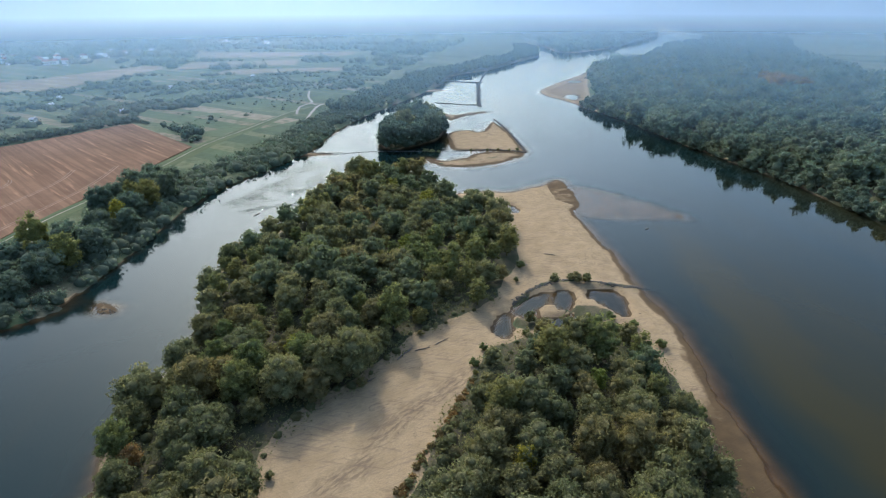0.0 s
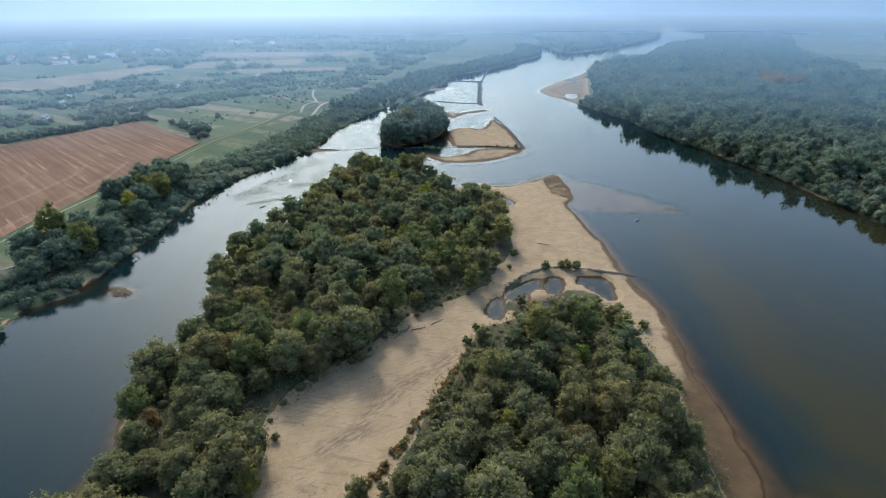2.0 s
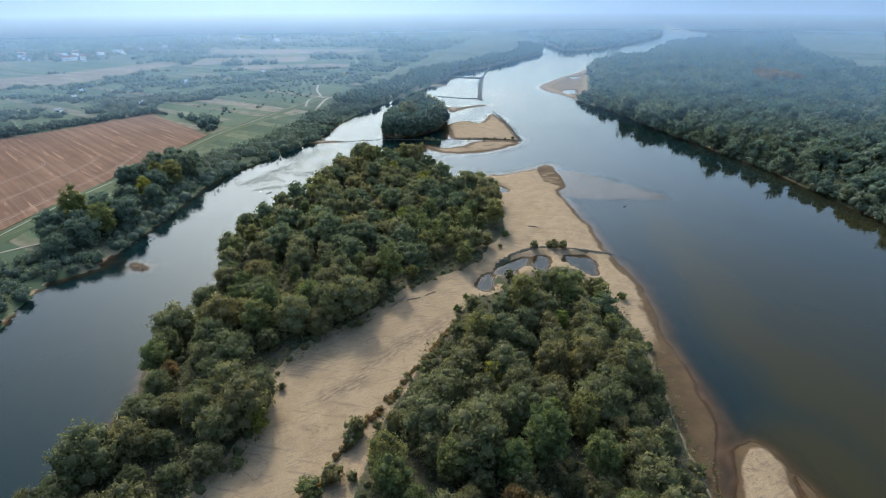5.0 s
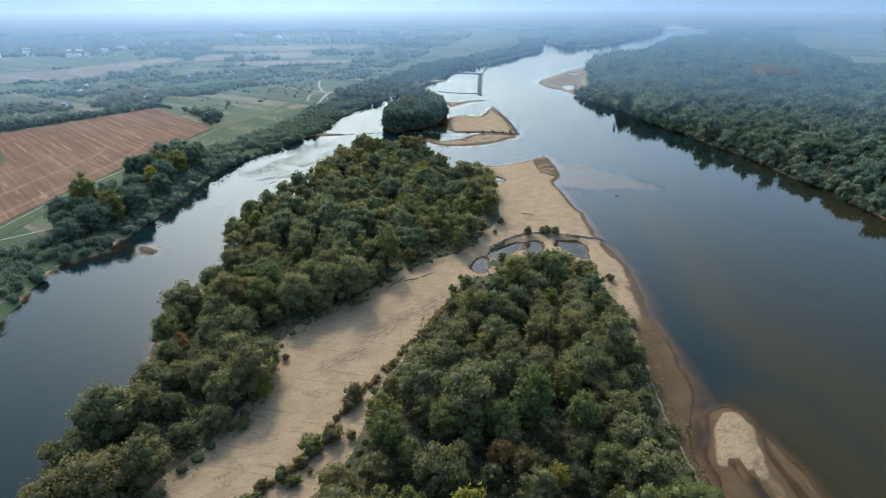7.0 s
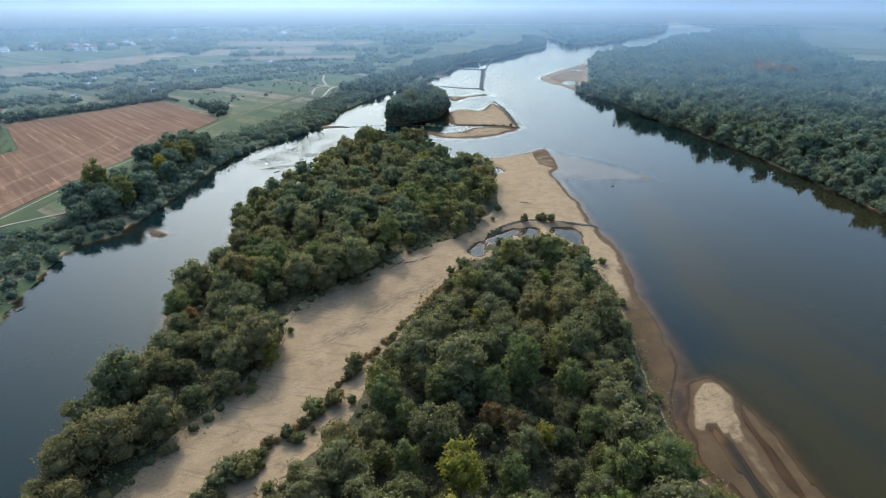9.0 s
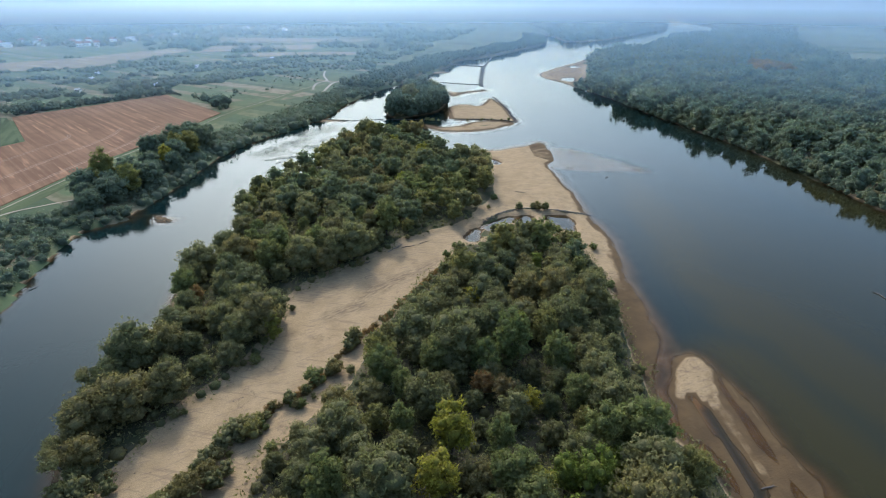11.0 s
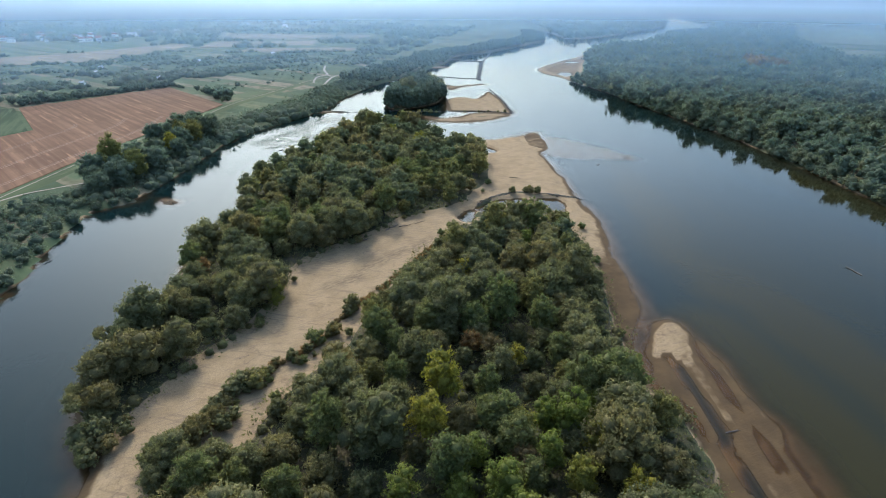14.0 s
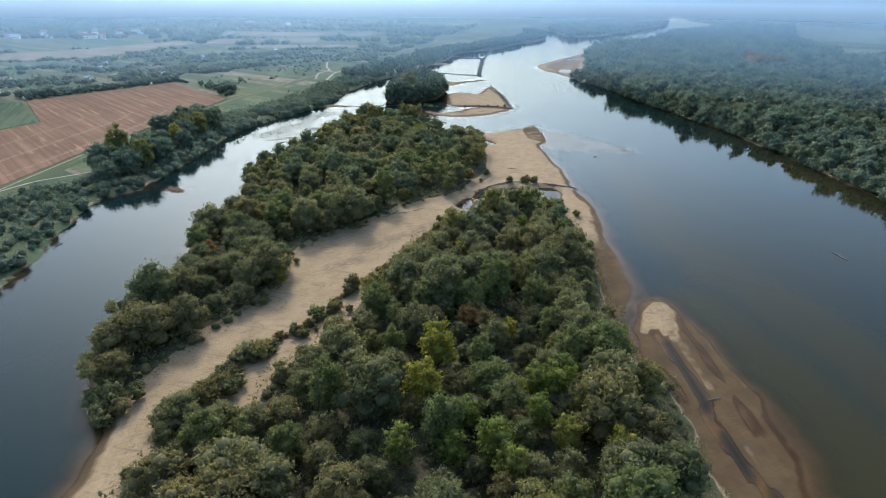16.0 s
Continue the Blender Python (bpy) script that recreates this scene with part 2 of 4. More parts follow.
def leaf_look(dark, light, odd):
    def build(node, link):
        tone = maths(node, link, "ADD", node("ObjectInfo").outputs["Random"], node("Attribute", attribute="tone").outputs["Fac"])
        tone = maths(node, link, "FRACT", tone)
        leaf = node("NewGeometry").outputs["Random Per Island"]
        at = node("TexCoord").outputs["Object"]
        stand = grain(node, link, at, 0.035, 3)
        patch = grain(node, link, at, 0.4, 3)
        fine = grain(node, link, at, 3.2, 6, 0.8)
        other = maths(node, link, "FRACT", maths(node, link, "MULTIPLY", tone, 7.31))
        colour = mixed(node, link, tone, dark, light)
        colour = mixed(node, link, span(node, link, other, 0.55, 0.95, 0, 0.9), colour, odd)
        colour = mixed(node, link, span(node, link, stand, 0.45, 0.70, 0, 0.6), colour, odd)
        colour = mixed(node, link, span(node, link, patch, 0.45, 0.75, 0, 0.4), colour, odd)
        colour = mixed(node, link, 1.0, colour, mixed(node, link, span(node, link, fine, 0.32, 0.68), (0.66, 0.67, 0.64), (1.37, 1.36, 1.32)), "MULTIPLY")
        colour = mixed(node, link, 1.0, colour, mixed(node, link, leaf, (0.80, 0.82, 0.80), (1.16, 1.15, 1.12)), "MULTIPLY")
        # inner shade painted into the colour: crown cores mix a quarter with bark brown
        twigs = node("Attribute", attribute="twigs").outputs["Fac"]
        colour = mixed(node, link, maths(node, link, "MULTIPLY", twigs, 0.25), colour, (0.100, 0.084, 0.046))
        skin = surface(node, link, colour, 0.8, 0.08, fine, 0.7, 0.4)
        glow = node("BsdfTranslucent")
        link(mixed(node, link, 1.0, colour, (1.04, 1.06, 0.86), "MULTIPLY"), glow.inputs[0])
        both = node("MixShader")
        both.inputs[0].default_value = 0.44
        link(skin, both.inputs[1])
        link(glow.outputs[0], both.inputs[2])
        return both.outputs[0]
    return build


def plain_look(one, two, scale=2.0, rough=0.8, strength=0.4):
    def build(node, link):
        at = node("TexCoord").outputs["Object"]
        spots = grain(node, link, at, scale, 6)
        colour = mixed(node, link, span(node, link, spots, 0.35, 0.65), one, two)
        vary = node("ObjectInfo").outputs["Random"]
        colour = mixed(node, link, 1.0, colour, mixed(node, link, vary, (0.85, 0.85, 0.85), (1.15, 1.13, 1.1)), "MULTIPLY")
        return surface(node, link, colour, rough, 0.2, spots, strength, 0.05)
    return build


def furrow_look(one, two, turn, pitch):
    def build(node, link):
        at = node("NewGeometry").outputs["Position"]
        rows = grain(node, link, stretched(node, link, at, turn, (0.007, 1 / pitch, 1)), 1.0, 4, 0.7)
        broad = grain(node, link, at, 0.03, 4)
        fine = grain(node, link, at, 0.6, 6)
        colour = mixed(node, link, span(node, link, rows, 0.40, 0.62), one, two)
        colour = mixed(node, link, span(node, link, broad, 0.4, 0.7, 0, 0.5), colour, tuple(0.72 * c for c in one))
        colour = mixed(node, link, span(node, link, fine, 0.5, 0.75, 0, 0.35), colour, tuple(0.6 * c for c in one))
        streak = grain(node, link, stretched(node, link, at, turn, (0.018, 0.9 / pitch, 1)), 1.0, 3, 0.6)
        colour = mixed(node, link, maths(node, link, "MULTIPLY", span(node, link, streak, 0.56, 0.66), span(node, link, broad, 0.42, 0.6, 0.2, 0.8)), colour, tuple(1.5 * c for c in two))
        return surface(node, link, colour, 0.9, 0.06, rows, 0.5, 0.3)
    return build


# stand-in for haze on thin sheets: opacity, tint and glare are painted attributes
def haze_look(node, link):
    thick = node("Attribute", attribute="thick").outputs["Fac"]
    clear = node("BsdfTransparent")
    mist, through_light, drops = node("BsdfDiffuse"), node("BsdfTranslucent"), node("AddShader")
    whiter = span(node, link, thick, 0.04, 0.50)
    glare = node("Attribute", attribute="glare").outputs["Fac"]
    # translucent colour raised to brighten the haze mirrored in the far river
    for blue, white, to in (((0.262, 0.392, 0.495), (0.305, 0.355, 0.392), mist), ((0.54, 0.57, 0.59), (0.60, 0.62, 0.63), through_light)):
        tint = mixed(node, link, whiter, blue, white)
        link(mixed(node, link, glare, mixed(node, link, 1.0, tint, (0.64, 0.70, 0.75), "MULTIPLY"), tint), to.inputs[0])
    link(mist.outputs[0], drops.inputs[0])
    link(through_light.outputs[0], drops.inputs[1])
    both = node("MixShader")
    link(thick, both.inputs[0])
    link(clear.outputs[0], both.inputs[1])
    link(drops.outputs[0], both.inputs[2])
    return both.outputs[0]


GROUND = material("ground", ground_look)
WATER = material("river_water", water_look)
BARK = material("bark", plain_look((0.085, 0.065, 0.048), (0.045, 0.036, 0.028), 3.0, 0.9))
DEADWOOD = material("deadwood", plain_look((0.16, 0.135, 0.11), (0.085, 0.07, 0.055), 4.0, 0.85))
STONE = material("groyne_stone", plain_look((0.110, 0.096, 0.078), (0.055, 0.050, 0.040), 1.2, 0.85))
WILLOW = material("willow_leaves", leaf_look((0.148, 0.146, 0.064), (0.218, 0.203, 0.092), (0.212, 0.170, 0.068)))
POPLAR = material("poplar_leaves", leaf_look((0.120, 0.142, 0.050), (0.185, 0.186, 0.066), (0.215, 0.186, 0.062)))
ELM = material("elm_leaves", leaf_look((0.114, 0.124, 0.056), (0.172, 0.168, 0.078), (0.178, 0.150, 0.064)))
# for the island's far elms: ELM shifted part-way to the painted haze tint
BROADLEAF = material("broadleaf_leaves", leaf_look((0.106, 0.134, 0.070), (0.166, 0.184, 0.096), (0.168, 0.168, 0.080)))
YELLOW = material("yellowing_leaves", leaf_look((0.23, 0.21, 0.030), (0.31, 0.26, 0.038), (0.18, 0.19, 0.034)))
BRIGHT = material("bright_leaves", leaf_look((0.150, 0.180, 0.036), (0.200, 0.215, 0.044), (0.22, 0.20, 0.040)))
RUSSET = material("russet_leaves", leaf_look((0.20, 0.12, 0.048), (0.28, 0.165, 0.060), (0.14, 0.11, 0.05)))
# distance haze painted into the leaves: paler and bluer than the foliage itself
WOODS_HAZED = material("haze_tinted_wood_leaves", leaf_look((0.112, 0.148, 0.106), (0.158, 0.190, 0.134), (0.168, 0.178, 0.106)))
HEDGE_HAZED = material("haze_tinted_hedge_leaves", leaf_look((0.098, 0.134, 0.100), (0.138, 0.168, 0.120), (0.148, 0.164, 0.104)))
STUBBLE = material("stubble", furrow_look((0.122, 0.066, 0.036), (0.172, 0.098, 0.054), 44, 3.2))
BEET = material("row_crop", furrow_look((0.036, 0.056, 0.026), (0.066, 0.088, 0.042), 62, 6.0))
GRASS = material("levee_grass", furrow_look((0.058, 0.076, 0.032), (0.082, 0.094, 0.040), 100, 3.0))
PALE_FIELD = material("pale_field", furrow_look((0.160, 0.126, 0.080), (0.210, 0.165, 0.106), 20, 9.0))
DRY_MEADOW = material("dry_meadow", furrow_look((0.128, 0.132, 0.074), (0.170, 0.162, 0.090), 70, 12.0))
STRAW = material("straw_rows", plain_look((0.225, 0.155, 0.105), (0.165, 0.105, 0.070), 0.3, 0.9))
DIRT = material("dirt_track", plain_look((0.27, 0.235, 0.18), (0.19, 0.16, 0.12), 0.4, 0.9))
PLASTER = material("pale_plaster", plain_look((0.78, 0.76, 0.71), (0.66, 0.63, 0.58), 0.5, 0.85))
ROOF = material("metal_roof", plain_look((0.42, 0.42, 0.43), (0.32, 0.32, 0.32), 0.6, 0.45))
TILE = material("red_roof", plain_look((0.30, 0.12, 0.075), (0.22, 0.09, 0.06), 0.8, 0.8))
GLASS = material("window_glass", plain_look((0.02, 0.025, 0.03), (0.03, 0.035, 0.04), 1.0, 0.1))
HAZE = material("haze", haze_look)

# ---------------------------------------------------------------- the plan, in metres
LEFT_BANK = [(-60, -700), (-112, -250), (-124, 20), (-131, 76), (-136, 104), (-144, 131), (-146, 158), (-136, 172), (-135, 195), (-133, 229), (-134, 262),
             (-130, 300), (-119, 334), (-99, 382), (-93, 396), (-84, 470), (-66, 540), (-40, 604), (-17, 671), (11, 759), (29, 851), (87, 923),
             (150, 1050), (213, 1171), (240, 1310), (250, 1430), (264, 1500), (276, 1430), (277, 1310), (284, 1250), (386, 1336), (484, 1478),
             (588, 1654), (708, 1844), (930, 2460), (1080, 2980), (1300, 4300), (1400, 6500)]
RIGHT_BANK = [(300, -700), (250, -250), (232, 60), (225, 190), (221, 244), (219, 277), (215, 313), (208, 344), (199, 388), (188, 434), (180, 491),
              (166, 547), (156, 585), (150, 615), (131, 680), (168, 763), (222, 850), (243, 891), (258, 915), (276, 940), (332, 1004),
              (376, 1052), (472, 1220), (565, 1395), (636, 1500), (721, 1548), (814, 1707), (898, 1947), (920, 2170), (1035, 2660), (1330, 4100),
              (1530, 6500)]
MAIN = [(26, 305), (43, 302), (62, 314), (78, 325), (81, 300), (79, 276), (74, 268), (76, 248), (78, 221), (78, 196), (79, 183), (81, 173),
        (83, 157), (82, 140), (79, 117), (79, 93), (76, 77), (70, 64), (68, 50), (69, 38), (73, 26), (73, 12), (72, -8),
        (60, -60), (0, -84), (-40, -66), (-56, -30), (-59, -3), (-61, 6), (-62, 13), (-68, 20), (-75, 33), (-79, 60), (-77, 87), (-80, 102),
        (-80, 120), (-77, 148), (-84, 183), (-88, 214), (-72, 247), (-57, 300), (-58, 330), (-43, 345), (-12, 331), (8, 302)]
LOW_BAR = [(82.9, 72.8), (86, 66), (87.8, 57), (88.8, 48), (89.4, 38), (91, 31), (92, 25), (92.4, 18), (91.7, 10), (90, 2), (86, -12), (80, -30), (70, -16), (69, 4),
           (71, 16), (72.5, 23), (72.5, 31), (69.8, 37), (68.4, 44), (69.6, 52.5), (73.2, 63), (77.5, 70.5)]
BAR_HEAD = [(82.9, 72.3), (77.5, 68.6), (74.0, 61.6), (71.7, 54), (73.8, 53.2), (75.6, 54.4), (76.8, 52.1), (79, 49.4), (82.2, 53.2), (84.6, 61.9), (84.6, 67.4)]
BAR_TONGUE = [(82, 56), (83.2, 48.6), (82.4, 38.4), (80.3, 28), (78.6, 29), (78.8, 36), (78.8, 43.3), (78.2, 50)]
BAR_LOBE = [(72.4, 52), (69.6, 45), (70.3, 40.2), (72.6, 43), (74.0, 48.5)]
GLITTER = [(-118, 273), (-85, 290), (-68, 312), (-60, 345), (-66, 380), (-80, 372), (-98, 344), (-104, 310)]
JETTY = [(-106, 402), (-101, 389), (-86, 387), (-70, 391), (-72, 393), (-85, 395)]
SHALLOWS = [(-101, 272), (-88, 279), (-75, 285), (-58, 292)]
SILT = [(116, 250), (112, 200), (106, 145), (111, 108), (116, 82), (121, 50), (124, 20), (128, -40)]
GULLY = [(75, 54.4), (76.4, 50.5), (76.9, 43.7), (77.8, 36.5), (78, 29.3), (78.2, 25), (76.2, 19), (77, 10.6), (78, 4.4), (79.5, -3), (80, -14)]
BAR_A = [(10, 451), (11, 415), (16, 399), (43, 396), (68, 391), (67, 419), (65, 466), (56, 508), (48, 490), (40, 465), (31, 472), (16, 466)]
BAR_B = [(-10, 381), (-1, 361), (12, 353), (31, 354), (52, 366), (68, 388), (44, 397), (30, 392), (19, 380), (9, 373), (-3, 380)]
BAR_C = [(9, 550), (22, 544), (40, 555), (56, 562), (54, 548), (34, 536), (18, 509), (10, 529)]
SHOAL = [(-14, 690), (0, 693), (13, 701), (13, 712), (0, 714), (-13, 703)]
ISLET = [(-38, 410), (-28, 403), (-12, 414), (5, 440), (10, 484), (-1, 525), (-18, 525), (-35, 490), (-42, 440)]
SPIT = [(-124, 178), (-119, 175), (-114, 171.5), (-116, 169), (-121, 171)]
FAR_BAR = [(292, 1228), (330, 1255), (400, 1335), (390, 1350), (330, 1300)]
BEACH = [(156, 590), (148, 615), (129, 680), (166, 765), (220, 852), (243, 893), (236, 850), (215, 780), (202, 735), (182, 650), (168, 600)]
PONDS = [
    [(150, 640), (156, 624), (164, 634), (170, 655), (160, 660)], [(182, 774), (194, 768), (204, 776), (196, 786)],
    [(45.1, 180), (50.8, 180.5), (49.8, 172.3), (46.7, 167.6), (44.2, 169.2), (43.3, 173.7)],
    [(59.5, 181.6), (66.5, 181.4), (69.4, 176), (68.2, 167), (66.9, 162.1), (64, 166), (60, 173.3), (56.7, 176.7)],
    [(27.1, 167.3), (32.1, 173.6), (38, 178), (42.4, 179), (40.2, 172.5), (36, 168.6), (35.7, 164.7), (29.6, 164.1)],
    [(36, 161.6), (43, 162), (48.6, 164.4), (46.5, 158.6), (40.2, 155), (37, 157)],
    [(23.3, 164.3), (25.8, 162.4), (25.2, 153.5), (21.3, 151), (20, 157.1)],
    [(39.1, 280.2), (44.2, 271.2), (41.8, 264.5), (38.2, 271.3)],
]
PLUME = [(80, 315), (102, 302), (121, 282), (134, 254), (100, 252), (74, 262)]
RIGHT_SHOAL = [(78, 150), (82, 146), (80, 117), (80, 92), (83, 76), (88, 56), (90, 40), (92, 24), (92, 6), (92, -30), (70, -30), (70, 60)]
WOOD_ONE = [(24, 172), (6, 157), (-7, 146), (-21, 126), (-33, 115), (-39, 104), (-39, 94), (-39, 81), (-42, 66), (-49, 51), (-53, 41), (-56, 28),
            (-60, 20), (-63, 15), (-68, 21), (-75, 33), (-79, 60), (-77, 87), (-81, 102), (-81, 120), (-78, 148), (-85, 183), (-88, 214), (-73, 247),
            (-58, 300), (-58, 332), (-43, 345), (-12, 330), (8, 294), (23, 280), (35, 258), (39, 223), (35, 199), (26, 180)]
WOOD_TWO = [(16, 144), (10, 129), (-1, 102), (-6, 90), (-10, 76), (-14, 57), (-21, 44), (-28, 30), (-29, 19), (-32, 12), (-37, 15), (-42, 23), (-47, 15), (-44, 4),
            (-46, -6), (-40, -45), (0, -62), (52, -45), (70, -20), (69, 3), (71, 14), (70, 27), (66, 40), (65, 51), (65, 68), (68, 97), (69.5, 118),
            (67.5, 137), (63.5, 148), (55, 152), (44, 151), (31, 151), (22, 146)]
GROYNE = [(28, 171.5), (36.2, 180.6), (45, 186.6), (53.1, 188.3), (61.5, 186.7), (67.3, 184.2), (73.4, 182.7), (77, 183.3), (87, 181.9)]
DAM_ACROSS = [(-101, 401), (-73, 392), (-42, 399), (-11, 398), (14, 398), (43, 400), (68, 392)]
DAM_ALONG = [(68, 393), (66, 440), (62, 483), (57, 521), (51, 601), (62, 765), (68, 800), (87, 923)]
CROSS_ONE, CROSS_TWO = [(4, 613), (30, 600), (51, 596)], [(14, 799), (40, 783), (66, 775)]
STUBBLE_FIELD = [(-180, 407), (-268, 496), (-340, 383), (-274, 305), (-300, 240), (-330, 120), (-201, 120), (-197, 240), (-188, 320)]
ROW_FIELD = [(-344, 383), (-278, 305), (-303, 242), (-420, 250), (-440, 330)]
FAR_FIELDS = [[(-640, 735), (-561, 830), (-500, 1000), (-440, 985), (-470, 716), (-566, 652)], [(-420, 930), (-237, 1000), (-250, 1090), (-440, 1060)],
              [(-460, 1140), (-180, 1170), (-150, 1270), (-520, 1290)], [(-330, 860), (-150, 900), (-130, 960), (-330, 930)],
              [(600, 770), (640, 890), (790, 1250), (1158, 1901), (1300, 1500), (900, 800)]]
MEADOW = [(-175, 420), (-262, 508), (-235, 610), (-150, 700), (-85, 655), (-150, 480)]
LEVEE = [(-176, -200), (-194, 60), (-193, 157), (-190, 250), (-183, 300), (-176, 355), (-171, 409), (-157, 467), (-133, 555), (-90, 632), (-53, 821), (25, 1250), (60, 1500)]

LAND = {n: curve(p) for n, p in dict(main=MAIN, low=LOW_BAR, a=BAR_A, b=BAR_B, c=BAR_C, islet=ISLET, spit=SPIT, far=FAR_BAR, shoal=SHOAL, jetty=JETTY).items()}
BANK_L = np.vstack([curve(LEFT_BANK, False, 3), [(-9000, 6500), (-9000, -700)]])
BANK_R = np.vstack([curve(RIGHT_BANK, False, 3), [(9000, 6500), (9000, -700)]])
ONE, TWO = curve(WOOD_ONE), curve(WOOD_TWO)


def lay_of_land(x, y):
    """Height, sandiness and woodland floor over the plan."""
    wx = x + 1.1 * fuzz(x, y, 7, 1) + 0.5 * fuzz(x, y, 2.2, 2)
    wy = y + 1.1 * fuzz(x, y, 7, 3) + 0.5 * fuzz(x, y, 2.2, 4)
    bed = -2.6 + 0.5 * fuzz(x, y, 40, 5) + 0.25 * fuzz(x, y, 11, 6)
    plume, edge = smooth(-9, 6, inward(curve(PLUME), wx, wy)), smooth(-7, 3, inward(curve(RIGHT_SHOAL), wx, wy))
    shoal = np.maximum(plume, edge)
    z = bed * (1 - shoal) + shoal * (-0.24 + 0.12 * plume + 0.12 * fuzz(x, y, 9, 7) + 0.06 * fuzz(x, y, 3, 15))
    sand, floor = np.ones_like(x), np.zeros_like(x)
    for name, line in LAND.items():
        d = inward(line, wx, wy)
        top = {"main": 1.25, "islet": 1.2, "low": 0.20, "a": 0.58, "b": 0.46, "c": 0.45, "shoal": 0.5, "jetty": 0.4, "spit": 0.4}.get(name, 0.7)
        rise = {"main": 11, "islet": 6, "low": 7, "spit": 2.5, "jetty": 3, "shoal": 5}.get(name, 9)
        up = -0.25 + (top + 0.25) * smooth(-2, rise, d) + 0.13 * fuzz(x, y, 13, 8) * smooth(0, 6, d) + 0.05 * fuzz(x, y, 3, 9) * smooth(0, 4, d)
        z = np.where(d > -14, np.maximum(z, np.where(d > -2, up, -0.25 + 0.17 * (d + 2))), z)
        if name == "islet":
            floor = np.maximum(floor, smooth(0, 4, d))
    margin = (x > 55) & (y < 160)
    wood = inward(TWO, wx, wy)
    z = np.where(margin, np.minimum(z, 0.20 - 0.15 * smooth(135, 95, y) - 0.05 * smooth(1, 14, -wood) + 0.5 * smooth(9.5, 5.5, -wood) * smooth(92, 150, y) + 1.6 * smooth(134, 160, y) + 1.5 * smooth(0.9, 3.6, wood)), z)
    low = smooth(-1.4, 1.8, inward(LAND["low"], wx, wy))
    z = np.where(low > 0, np.maximum(z, -0.12 + 0.17 * low + 0.04 * fuzz(x, y, 6, 12) - 0.20 * smooth(30, 8, y) * smooth(82.5, 85.5, x)), z)
    bx, by = x + 0.35 * fuzz(x, y, 4, 65), y + 0.35 * fuzz(x, y, 4, 66)
    head = smooth(-0.8, 0.7, inward(curve(BAR_HEAD), bx, by))      # the bar's dry head, its tongue, its lobes and its rims
    z += 0.41 * head + 0.22 * (1 - head) * smooth(-0.9, 1.1, inward(curve(BAR_TONGUE), bx, by)) + 0.16 * smooth(-0.8, 0.8, inward(curve(BAR_LOBE), bx, by))
    z -= 0.10 * smooth(1.0, 0.3, along(curve([(81.5, 70), (82.6, 63), (81.6, 56.5), (79.5, 52.5)], False), bx, by))
    z += 0.24 * smooth(1.1, 0.2, along(curve([(84.4, 71), (86.8, 61), (88.2, 51), (89.0, 40), (90.6, 30)], False), bx, by))
    z -= 0.07 * smooth(1.8, 0.5, along(curve([(85.2, 62), (85.4, 52), (85.2, 42), (85.6, 30), (84.6, 16)], False), bx, by))
    z += 0.17 * smooth(1.6, 0.3, along(curve([(81.0, 32), (81.9, 22), (81.6, 14), (80.8, 7), (81, 0)], False), bx, by))
    tip = smooth(62, 68, x + 1.5 * fuzz(x, y, 6, 16)) * smooth(266, 282, y + x - 72)
    z = np.minimum(z, 9 - tip * (8.80 - 0.11 * fuzz(x - 0.5 * y, y, 5, 13)))
    gully = along(curve(GULLY, False), x + 0.3 * fuzz(x, y, 5, 62), y)
    z -= 0.46 * smooth(1.5, 0.5, gully) * (y < 60)
    for wood in (ONE, TWO):
        d = inward(wood, wx, wy)
        z += 0.8 * smooth(-1.5, 3, d)
        floor = np.maximum(floor, smooth(0.8, 4.0, d) if wood is ONE else smooth(-0.6, 2.2, d))
    bank = np.maximum(inward(BANK_L, wx, wy, 90), inward(BANK_R, wx, wy, 90))
    beach = smooth(-5, 4, inward(curve(BEACH), wx, wy))      # the bare bar at the foot of the opposite bank
    up = np.where(bank > -3, 2.6 * smooth(-1.5, 4, bank) - 0.35, -0.35 + np.where(x < 0, 0.4, 0.13) * (bank + 3))
    up = up - beach * 1.9 * smooth(0, 10, bank)
    z = np.where(bank > -16, np.maximum(z, up), z)
    land = smooth(-1.0, 0.5, bank) * (1 - beach)
    sand = sand * (1 - land)
    floor = np.maximum(floor, land * smooth(46, 30, bank) * np.where(x < 0, 0.46, 1.0))
    ridge = smooth(2.4, 0.5, along(curve(GROYNE[:-1], False), wx, wy))      # the groyne's earthen back
    z += 0.45 * ridge * (z > 0.1)
    floor = np.maximum(floor, 0.62 * ridge * (z > 0.3))
    for pond in PONDS:
        d = inward(curve(pond), x + 0.4 * fuzz(x, y, 3, 63), y + 0.4 * fuzz(x, y, 3, 64))
        z = np.where(d > -1.6, np.minimum(z, 0.28 - 0.75 * smooth(-1.6, 1.4, d)), z)
    green = smooth(9, 4, np.hypot((x - 53) * 0.7, y - 163)) + smooth(8, 4, np.hypot(x - 32, (y - 158))) * 0.8
    floor = np.maximum(floor, np.clip(green, 0, 1) * (z > 0.1) * 0.8)
    bars = smooth(4.5, 1.0, along(curve([(2, 362), (23, 369), (50, 381), (62, 389)], False), wx, wy)) * smooth(-0.5, 0.4, fuzz(x, y, 7, 17))
    bars = np.maximum(bars, smooth(3.5, 1.0, along(curve([(18, 403), (40, 400), (64, 397)], False), wx, wy)) * smooth(-0.3, 0.5, fuzz(x, y, 9, 18)))
    floor = np.maximum(floor, 0.55 * bars * (z > 0.1))      # thin weeds on the bars by the dam
    sand = sand * (1 - floor)
